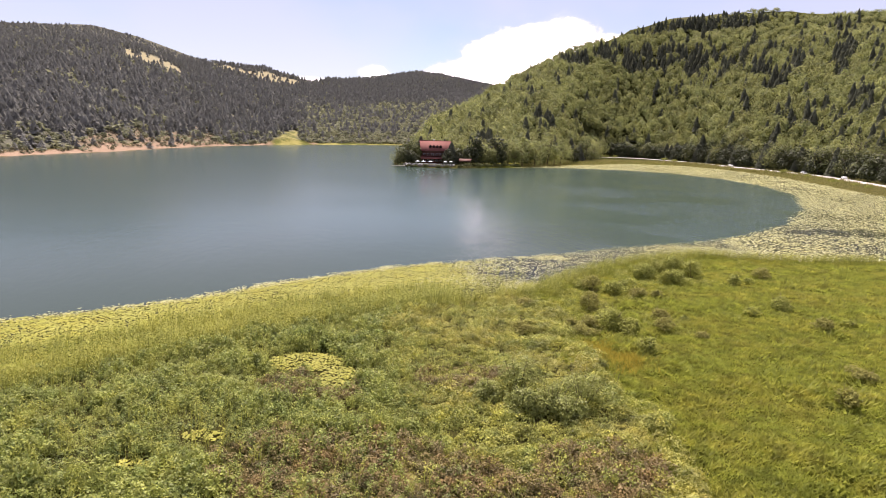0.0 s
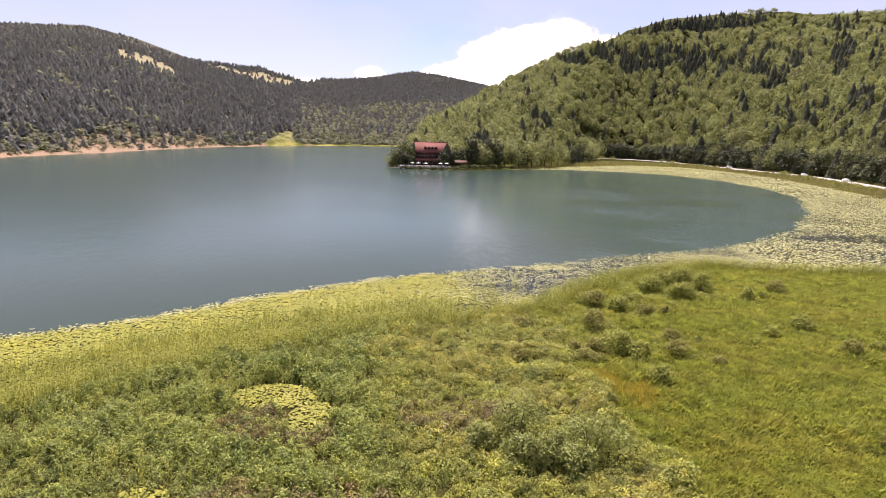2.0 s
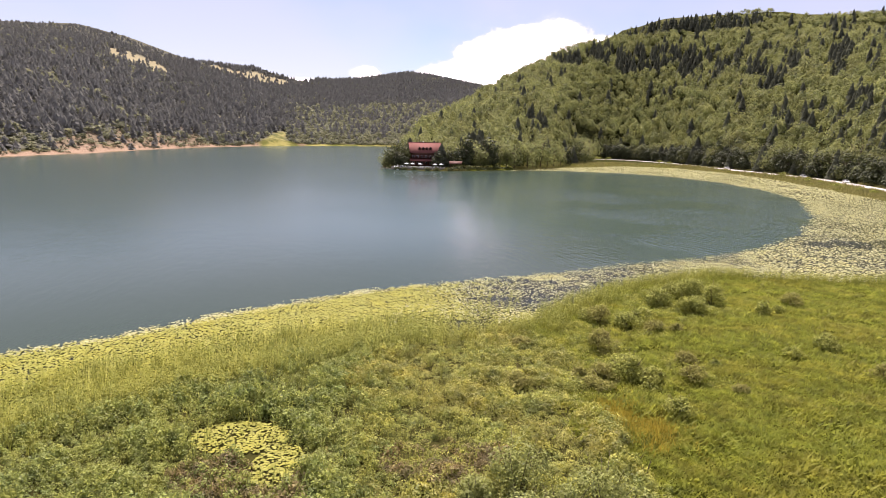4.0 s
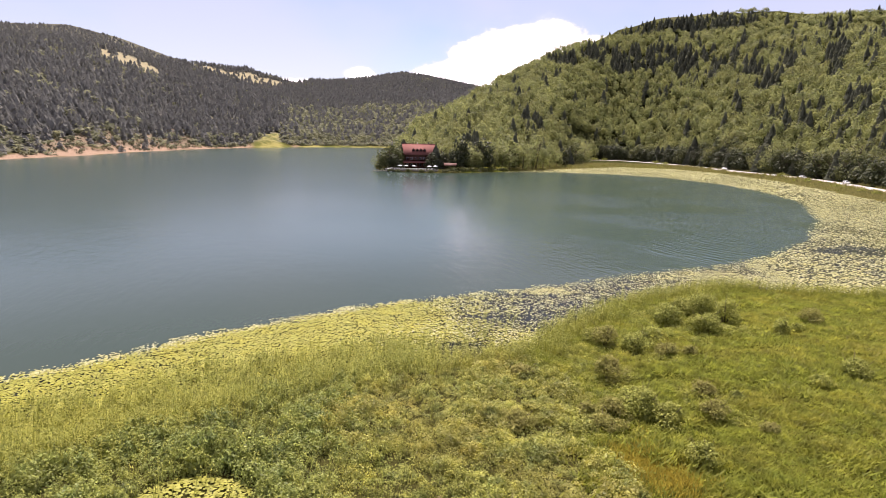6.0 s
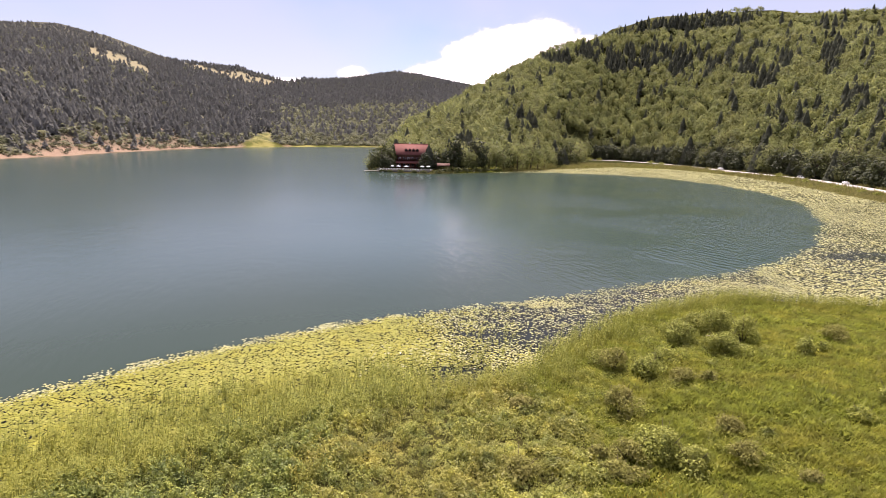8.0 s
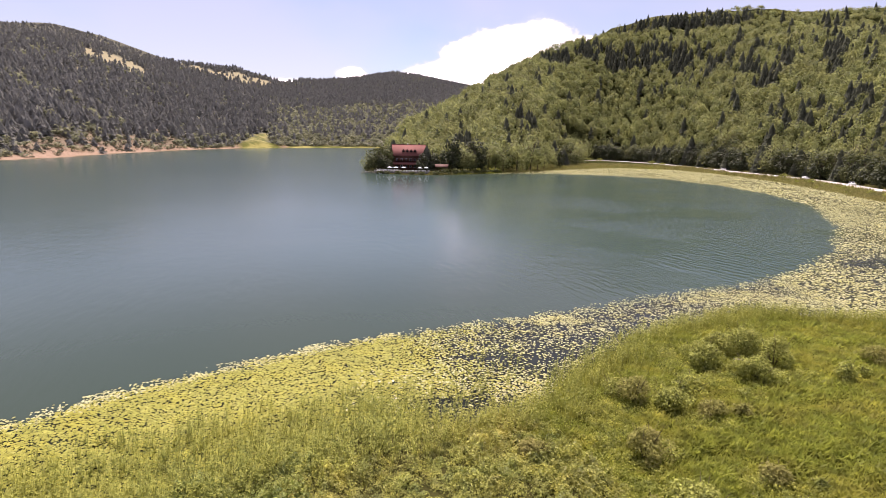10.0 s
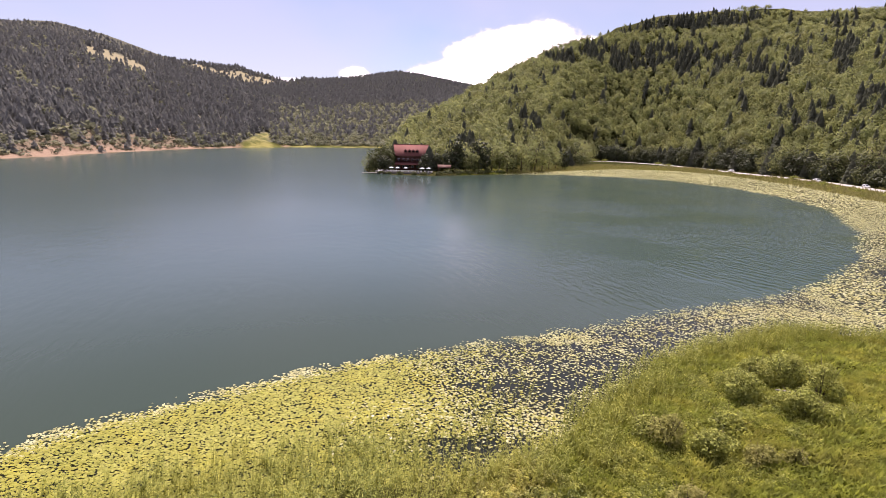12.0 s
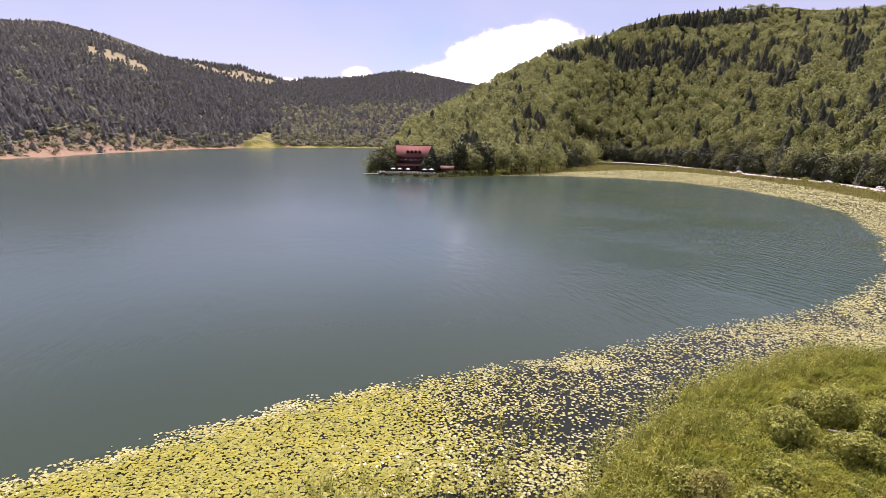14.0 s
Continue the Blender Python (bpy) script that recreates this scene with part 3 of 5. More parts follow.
def bare(p):
    """Bare earth: a strip along the far shore, and thinly over the slope above the beach."""
    d = p - MID
    r, b = np.hypot(d[:, 0], d[:, 1]), np.degrees(np.arctan2(d[:, 0], d[:, 1]))
    sd = shore(p)
    far = (b > -46) & (b < -9) & (sd > 0) & (r > 420)
    strip = np.interp(b, (-45, -36, -33, -24, -23, -8), (11, 13, 20, 19, 11, 10)) * (1 + 0.5 * rough(p, 0.03, 21))
    wide = np.interp(b, (-45, -35, -33, -28, -24, -23, -8), (10, 20, 45, 62, 62, 14, 10)) * (1 + 0.5 * rough(p, 0.02, 22))
    return far * np.maximum(0.95 * (sd < strip), 0.5 * (sd < wide))


# ---- ground, lake, road ----


def build_ground():
    view = np.concatenate((np.arange(-180, -44, 4.0), np.arange(-44, 44, 0.55), np.arange(44, 180, 4.0)))
    rings = [2.0]
    while rings[-1] < 4600:
        r = rings[-1]
        rings.append(r + max(0.7, r * (0.016 if r < 1900 else 0.1)))
    rings = np.array(rings)
    b, r = np.meshgrid(np.radians(view), rings)
    p = np.column_stack(((r * np.sin(b)).ravel(), (r * np.cos(b)).ravel())) + MID
    z = height(p)
    w, h = len(view), len(rings)
    i, j = np.meshgrid(np.arange(w), np.arange(h - 1))
    a, c = (j * w + i).ravel(), (j * w + (i + 1) % w).ravel()
    quads = np.column_stack((a, c, c + w, a + w))
    verts = np.vstack((np.column_stack((p, z)), [(*MID, 0.3)]))
    tip = np.column_stack((np.full(w, len(verts) - 1), np.roll(np.arange(w), -1), np.arange(w)))
    me = mesh_of("ground", verts, [quads, tip], M["ground"])
    rr = np.hypot(*(p - MID).T)
    sd = shore(p)
    field, pasture, crest = clearing(p)
    turf = 0.35 * (bare(p) > 0.3) + 0.12 * crest * (p[:, 0] < 0) + 0.4 * crest * (p[:, 0] > 0)
    turf = np.clip(turf + ((rr < 170) & (p[:, 0] > MEADOW(p[:, 1]) + 6 * rough(p, 0.13, 61) - 2) | ((rr > 170) & (sd < 26) & (p[:, 0] > 0))), 0, 1)
    earth = np.where(field, 0.0, bare(p) * 0.9)
    pale = 0.75 * field + 0.8 * pasture
    litter = ((rr > 200) & (sd > 20)) * (1 - turf)
    cover = np.column_stack((turf, np.clip(earth, 0, 1), litter, pale))
    cover = np.vstack((cover, [(0, 0, 0, 0)]))
    me.attributes.new("cover", "FLOAT_COLOR", "POINT").data.foreach_set("color", cover.astype(np.float32).ravel())
    me.polygons.foreach_set("use_smooth", np.ones(len(me.polygons), bool))
    tagged(new("ground", me), "marsh, lake bed and forested mountain slopes", "ground", kind="structure")


def MEADOW(y):
    """Where the shrubs of the marsh give way to open sedge meadow."""
    return np.interp(y, (0, 33, 47, 57, 69, 84, 95, 110), (9, 13, 15, 15, 14, 10, 9, 15))


build_ground()


def build_lake():
    xs = np.concatenate(((-700.0, -500.0), np.arange(-300, 200, 4.0), (300.0, 500.0)))
    ys = np.concatenate(((-300.0, -100.0), np.arange(0, 520, 4.0), np.arange(540, 1000, 40.0), (1150.0,)))
    x, y = np.meshgrid(xs, ys)
    p = np.column_stack((x.ravel(), y.ravel()))
    w, h = len(xs), len(ys)
    i, j = np.meshgrid(np.arange(w - 1), np.arange(h - 1))
    a = (j * w + i).ravel()
    me = mesh_of("water", np.column_stack((p, np.zeros(len(p)))), [np.column_stack((a, a + 1, a + 1 + w, a + w))], M["water"])
    reach = np.clip(away(p, RIM, False), 0, 80) * np.where(inside(p, LILY), 1.0, -1.0)
    me.attributes.new("reach", "FLOAT", "POINT").data.foreach_set("value", reach.astype(np.float32))
    tagged(new("water", me), "grey-green lake water with wind ripples", "lake", kind="structure")


build_lake()


def smooth_line(points, every):
    pts = np.array(points, float)
    t = np.concatenate(([0], np.cumsum(np.linalg.norm(np.diff(pts, axis=0), axis=1))))
    s = np.arange(0, t[-1], every)
    out = np.column_stack([np.interp(s, t, pts[:, k]) for k in range(2)])
    for _ in range(6):
        out[1:-1] = (out[:-2] + 2 * out[1:-1] + out[2:]) / 4
    return out


def build_road():
    mid = smooth_line(ROAD, 4.0)
    d = np.gradient(mid, axis=0)
    d /= np.linalg.norm(d, axis=1)[:, None]
    side = np.column_stack((-d[:, 1], d[:, 0]))
    rows = [mid + side * k for k in (-4.2, -3.2, 3.2, 4.2)]
    base = np.maximum.reduce([height(q) for q in rows])
    for _ in range(8):
        base[1:-1] = (base[:-2] + 2 * base[1:-1] + base[2:]) / 4
    z = base[:, None] + np.array((-0.9, 0.18, 0.18, -0.9))
    verts = np.concatenate([np.column_stack((q, z[:, k])) for k, q in enumerate(rows)])
    c = len(mid)
    i = np.arange(c - 1)
    quads = np.concatenate([np.column_stack((k * c + i, k * c + i + 1, (k + 1) * c + i + 1, (k + 1) * c + i)) for k in range(3)])
    tagged(new("road", mesh_of("road", verts, [quads[:, ::-1]], M["road"])), "pale lakeside road below the forest edge", "road", kind="structure")
    return mid, base + 0.18


road_mid, road_z = build_road()


def stuff(name, me, label, category):
    return tagged(new(name, me), label, category, kind="stuff")


def polar_points(count, b0, b1, r0, r1):
    b = np.radians(b0 + (b1 - b0) * rng.random(count))
    r = np.sqrt(r0 ** 2 + (r1 ** 2 - r0 ** 2) * rng.random(count))
    return np.column_stack((r * np.sin(b), r * np.cos(b))) + MID


def thin_out(p, gap):
    """Drops points that share a cell of the plan, so that the rest stand apart."""
    cell = np.floor(p / gap).astype(np.int64)
    _, first = np.unique(cell[:, 0] * 100003 + cell[:, 1], return_index=True)
    return p[np.sort(first)]


# ---- woods ----


def build_woods():
    beeches = [crown(9, 30, 1.0, 0.42, 0.098, 0.30, True) for _ in range(8)]
    firs = [spruce(64, 1.0, 0.26) for _ in range(8)]
    small = [spruce(26, 1.0, 0.30) for _ in range(8)]
    # the near hill
    p = thin_out(polar_points(60000, -9, 41, 380, 960), 6.6)
    near, s, b, r = hill(p, NEAR_HILL, 0.95)
    field, pasture, crest = clearing(p)
    sd, rd = shore(p), away(p, road_mid[7:], False)
    keep = (s > 0.0) & (s < 1.07) & (sd > 9) & (rd > 25) & ~crest & (near > 0.5)
    keep &= ~((np.abs(p[:, 0] + 26) < 16) & (p[:, 1] < 424))
    p, s, b, r = p[keep], s[keep], b[keep], r[keep]
    z = height(p)
    stand = fir_stand(p)
    cone = rng.random(len(p)) < np.clip(0.05 + 0.80 * step(stand, 0.0, 0.4) + 0.16 * step(rough(p, 0.012, 31), 0.1, 0.5) * (b > 4) + 0.28 * step(b, 20, 27) * (1 - step(s, 0.15, 0.40)), 0, 0.92)
    young = step(s, 0.66, 0.82) * step(b, 15, 19)
    tall = np.where(cone, (11 + 7 * rng.random(len(p))) * (1 - 0.3 * step(s, 0.85, 0.97)), (9.0 + 6.0 * rng.random(len(p))) * (1 - 0.45 * young)) * (1 - 0.22 * step(s, 0.75, 1.0))
    at, turn = np.column_stack((p, z - 0.5)), rng.random(len(p)) * 6.283
    wide = tall * np.where(cone, 0.9 + 0.3 * rng.random(len(p)), (0.62 + 0.30 * rng.random(len(p))) * (1 + 0.6 * young))
    size = np.column_stack((wide, wide, tall))
    stuff("deciduous_forest", scatter("deciduous_forest", beeches, at[~cone], turn[~cone], size[~cone], M["beech"]), "sunlit green beech forest covering the hillside", "forest")
    stuff("conifer_forest", scatter("conifer_forest", firs, at[cone], turn[cone], size[cone], M["fir"]), "dark firs standing among the beech forest", "forest")
    # the far mountains
    p = thin_out(polar_points(110000, -43, 4, 460, 1850), 7.0)
    far, s, b, r = hill(p, MOUNTAIN, 1.05)
    field, pasture, crest = clearing(p)
    sd = shore(p)
    keep = (s > -0.02) & (s < 1.04) & (sd > 4) & ~field & ~(pasture & (rng.random(len(p)) < 0.88)) & ~crest
    keep &= rng.random(len(p)) > bare(p) * 1.1 - 0.12
    p, s, b = p[keep], s[keep], b[keep]
    z = height(p)
    leafy = np.clip(0.04 + 0.62 * step(b, -17.5, -14) * (1 - step(s + 0.1 * rough(p, 0.006, 55), 0.40, 0.52)) + 0.55 * (1 - step(s, 0.03, 0.10)), 0, 0.9)
    leafy = np.clip(leafy + 0.22 * step(rough(p, 0.01, 51), 0.1, 0.5), 0, 0.92)
    cone = rng.random(len(p)) > leafy
    low = (1 - 0.45 * (1 - step(s, 0.02, 0.08))) * (1 - 0.45 * step(s, 0.72, 0.9) * (1 - step(b, -26, -23)))
    tall = np.where(cone, 8.5 + 7.5 * rng.random(len(p)), 6.5 + 4.0 * rng.random(len(p))) * low * (1 - 0.25 * step(s, 0.5, 0.8))
    wide = tall * (1.1 + 0.45 * rng.random(len(p))) * (1 + 0.4 * (low < 0.7))
    at, turn, size = np.column_stack((p, z - 0.5)), rng.random(len(p)) * 6.283, np.column_stack((wide, wide, tall))
    tufts = [crown(4, 10, 1.0, 0.5, 0.25, slim=True) for _ in range(6)]
    stuff("mountain_conifer_woods", scatter("mountain_conifer_woods", small, at[cone], turn[cone], size[cone], M["hazefir"]), "dark fir woods on the far mountain, haze in their colour", "forest")
    d = thin_out(polar_points(30000, -44, -8, 380, 1050), 4.2)
    d = d[(shore(d) > 5) & (shore(d) < 75 + 30 * rough(d, 0.02, 41)) & (rng.random(len(d)) < 0.34 + 0.45 * rough(d, 0.02, 43)) & ~clearing(d)[0]]
    h = 1.8 + 3.6 * rng.random(len(d)) ** 2
    stuff("shore_scrub", scatter("shore_scrub", tufts, np.column_stack((d, height(d) - 0.3)), rng.random(len(d)) * 6.283, np.column_stack((h * 1.3, h * 1.3, h)), M["scrub"]), "pale green scrub above the far shore", "bushes")
    stuff("mountain_leafy_woods", scatter("mountain_leafy_woods", tufts, at[~cone], turn[~cone], size[~cone], M["hazebeech"]), "hazy green broadleaved woods across the lake", "forest")


build_woods()

# ---- the marsh ----


def box_points(count, x0, y0, x1, y1):
    return np.column_stack((x0 + (x1 - x0) * rng.random(count), y0 + (y1 - y0) * rng.random(count)))


POOLS = ((-14.8, 54.6, 3.4, 2.4), (-11.2, 51.2, 1.6, 2.6), (-18.0, 40.4, 1.5, 0.8), (-20.6, 36.4, 1.4, 0.6))


def pool(p, rim=0.0):
    return np.min([((p[:, 0] - x) / (a + rim)) ** 2 + ((p[:, 1] - y) / (b + rim)) ** 2 for x, y, a, b in POOLS], axis=0) < 1


def in_view(p):
    return np.abs(p[:, 0]) < 0.75 * p[:, 1] + 6


def shrubby(p):
    """Where low shrubs spread through the meadow."""
    patch = np.max([1.0 - ((p[:, 0] - x) / a) ** 2 - ((p[:, 1] - y) / b) ** 2 for x, y, a, b in ((27, 93, 10, 9), (18, 85, 9, 8), (13, 67, 7, 6), (12, 76, 6, 6), (22, 70, 4, 4))], axis=0)
    return patch + 0.9 * rough(p, 0.3, 75) > 0.42


def reed_mould():
    """A mould of a few reeds: thin upright stems, each with short leaves that stand off its upper half."""
    vs = []
    for _ in range(4):
        x, y = rng.normal(size=2) * 0.20
        h, a = 0.85 + 0.45 * rng.random(), rng.random() * 6.283
        c, s = math.cos(a) * 0.022, math.sin(a) * 0.022
        vs += [(x - c, y - s, 0), (x + c, y + s, 0), (x + 0.04, y, h)]
        for k in range(3):
            b, z = a + 2.1 * k + rng.random(), h * (0.45 + 0.22 * k)
            u, w, n = math.cos(b), math.sin(b), 0.20 + 0.14 * rng.random()
            vs += [(x - w * 0.036, y + u * 0.036, z), (x + w * 0.036, y - u * 0.036, z), (x + u * n, y + w * n, z + n * (0.5 - 0.5 * rng.random()))]
    return np.array(vs), np.arange(len(vs)).reshape(-1, 3)


def build_marsh():
    p = box_points(30000, -60, 24, 22, 94)
    sd = shore(p)
    inner = MEADOW(p[:, 1]) - p[:, 0] + 6 * rough(p, 0.13, 61) - 1.5
    keep = in_view(p) & (sd > 0.5) & (inner > 0) & ~pool(p, 0.15) & ~pool(p + np.array((-0.15, 0.8)), 0.0)
    p, sd = p[keep], sd[keep]
    herb = step(-p[:, 0] - 0.25 * p[:, 1] + 9 + 6 * rough(p, 0.08, 65), -1, 5) > rng.random(len(p))
    reedy = rng.random(len(p)) < 0.85 * (1 - step(sd + 2 * rough(p, 0.15, 66), 1.0, 4.0)) * step(-p[:, 0], -4, 2)
    p, herb = p[~reedy], herb[~reedy]
    swell = 1 + 1.1 * rough(p, 0.36, 67) + 0.8 * np.exp(-((p[:, 0] + 15.5) / 4) ** 2 - ((p[:, 1] - 59.5) / 1.3) ** 2)
    z = height(p)
    brown = np.max([1.0 - ((p[:, 0] - x) / a) ** 2 - ((p[:, 1] - y) / b) ** 2 for x, y, a, b in ((-7, 36, 10, 6), (8.5, 38, 4.5, 4), (-12.8, 49.2, 4.5, 3.0), (0, 33, 9, 4), (-1, 52, 4, 3))], axis=0)
    brown = (brown + 0.9 * rough(p, 0.3, 68) > 0.1) & (rng.random(len(p)) < 0.7)
    mounds = [leaves(74, (0.52, 0.52, 0.66), 0.088, up=0.4, hollow=0.62, long=1.8, slim=True) for _ in range(10)]
    tall = [leaves(74, (0.46, 0.46, 0.85), 0.094, up=0.45, hollow=0.50, long=1.7, slim=True) for _ in range(10)]
    for name, sel, moulds, mat, label in (("brown_heath", brown, mounds, M["heath"], "brown and russet heath plants on the bog"), ("bog_shrubs", ~herb & ~brown, mounds, M["shrub"], "low olive and brown bog shrubs on the marsh"),
                                          ("tall_herbs", herb & ~brown, tall, M["herb"], "dense green marsh herbs beside the reeds")):
        q, k = np.column_stack((p[sel], z[sel] - 0.05)), swell[sel]
        grow = 0.7 + 0.5 * rng.random(len(q))
        size = np.column_stack((grow * np.clip(k, 0.75, 1.2), grow * np.clip(k, 0.75, 1.2), grow * np.clip(k, 0.45, 2.0) * 1.15))
        stuff(name, scatter(name, moulds, q, rng.random(len(q)) * 6.283, size, mat), label, "marsh plants")
    # sedge meadow
    p = box_points(56000, 2, 22, 95, 122)
    sd = shore(p)
    inner = p[:, 0] - MEADOW(p[:, 1]) - 6 * rough(p, 0.13, 61) + 3.5
    keep = in_view(p) & (sd > 0.2) & (inner > 0)
    near = rng.random(len(p)) < np.clip(75 / np.hypot(p[:, 0], p[:, 1]), 0, 1)
    p = p[keep & near]
    p = p[~shrubby(p) | (rng.random(len(p)) < 0.3)]
    swell = np.clip(1 + 1.7 * rough(p * np.array((0.8, 1.2)), 0.42, 71), 0.75, 2.2)
    tufts = [blades(20, 0.30, 0.27, 0.10, 0.75, True) for _ in range(8)]
    q = np.column_stack((p, height(p) + 0.04))
    size = (swell * (0.8 + 0.5 * rng.random(len(q))))[:, None] * np.array((1.3, 1.3, 0.95))
    lean = np.column_stack((0.15 + 0.3 * rng.normal(size=len(q)), -0.1 + 0.3 * rng.normal(size=len(q))))
    stuff("sedge_meadow", scatter("sedge_meadow", tufts, q, rng.random(len(q)) * 6.283, size, M["sedge"], lean=lean), "wind-combed yellow-green sedge meadow", "grass")
    # a patch of rusty sedge
    p = np.array((13.4, 59.2)) + rng.normal(size=(340, 2)) * np.array((1.3, 1.6))
    q = np.column_stack((p, height(p) + 0.02))
    size = (0.9 + 0.6 * rng.random(len(q)))[:, None] * np.array((1.0, 1.0, 1.3))
    stuff("rusty_sedge", scatter("rusty_sedge", tufts, q, rng.random(len(q)) * 6.283, size, M["rust"]), "patch of rust-orange sedge in the green meadow", "grass")
    # low shrubs spreading between the bushes of the meadow
    p = box_points(15000, 4, 56, 40, 102)
    p = p[shrubby(p) & (shore(p) > 0.8) & (rng.random(len(p)) < 0.8)]
    q = np.column_stack((p, height(p) - 0.05))
    size = ((0.55 + 0.6 * rng.random(len(q))) * (1 + 0.6 * rough(p, 0.35, 76)))[:, None] * np.ones(3)
    fine = [leaves(30, (0.42, 0.42, 0.55), 0.075, up=0.5, hollow=0.5, long=1.8, slim=True) for _ in range(8)]
    stuff("low_meadow_shrubs", scatter("low_meadow_shrubs", fine, q, rng.random(len(q)) * 6.283, size, M["lowshrub"]), "low olive-green shrubs spreading through the sedge", "bushes")
    # reeds along the water's edge, thinning out into the lilies
    p = box_points(130000, -75, 14, 70, 118)
    sd = shore(p)
    west = 1 - step(p[:, 0] + 3 * rough(p, 0.1, 69), -12, 9)
    wide = step(sd + 2.5 * rough(p, 0.12, 70), -11, -3.5) * (1 - 0.9 * step(sd, 1, 6))
    stand = west * wide + (1 - west) * step(sd, -3.5, 0.5) * (1 - step(sd, 1.0, 6)) * 0.6
    keep = in_view(p) & (rng.random(len(p)) < stand * 0.72)
    p = p[keep]
    stems = [reed_mould() for _ in range(10)]
    q = np.column_stack((p, np.maximum(height(p), -0.3)))
    size = (0.75 + 0.45 * rng.random(len(q)))[:, None] * np.array((1.0, 1.0, 1.4))
    lean = np.column_stack((0.12 + 0.1 * rng.normal(size=len(q)), 0.1 * rng.normal(size=len(q))))
    stuff("reed_bed", scatter("reed_bed", stems, q, rng.random(len(q)) * 6.283, size, M["reed"], lean=lean), "thin upright green reeds at the water's edge", "reeds")


def pad_mould():
    """A floating leaf: broad, folded a little along its rib, notched at the stalk, tipped up out of the water."""
    a = np.array((0.55, 1.95, 4.333, 5.733)) + 0.15 * rng.normal(size=4)
    r = 1.05 + 0.10 * rng.normal(size=4)
    up = 0.14 * rng.random()
    v = np.column_stack((r * np.cos(a), 0.9 * r * np.sin(a), up * (0.6 + 0.8 * rng.random(4))))
    v = np.vstack(((0.25, 0, 0), (-1.0, 0, 0.03), v))
    tip = rng.normal(size=2) * 0.09
    v[:, 2] += v[:, :2] @ tip + np.abs(tip).sum() * 0.8
    return v, np.array(((0, 2, 3), (0, 3, 1), (0, 1, 4), (0, 4, 5)))


def lily_density(p):
    """How closely the leaves lie, from open water to a closed carpet."""
    d = 0.40 + 0.60 * (1 - step(p[:, 0] + 7 * rough(p, 0.10, 80), -5, 7)) + 0.36 * (p[:, 0] > 52)
    for x, y, a, b, v in ((2, 83.5, 6.5, 3.0, 0.30), (8, 95, 6.5, 2.6, 0.24), (15, 99, 5, 5, 0.30), (13, 109.5, 6, 2.2, 0.95), (5.5, 88.5, 5, 2.5, 0.85),
                          (23, 110.5, 7, 4.5, 0.32), (46, 121, 14, 4, 0.9), (65, 130, 12, 8, 0.75), (88, 150, 14, 6, 0.35), (95, 190, 10, 20, 0.55)):
        k = 1 - step(((p[:, 0] - x) / a) ** 2 + ((p[:, 1] - y) / b) ** 2 + 0.9 * rough(p, 0.30, 83), 0.3, 1.5)
        d = d * (1 - k) + v * k
    rim = away(p, RIM, False)
    d *= step(rim + 1.7 * rough(p, 0.45, 81), 0.0, 2.8) * 0.95 + 0.05
    return np.clip(d + 0.22 * rough(p, 0.5, 85) + 0.40 * rough(p, 0.05, 86) * step(p[:, 0], 45, 65), 0.0, 1)


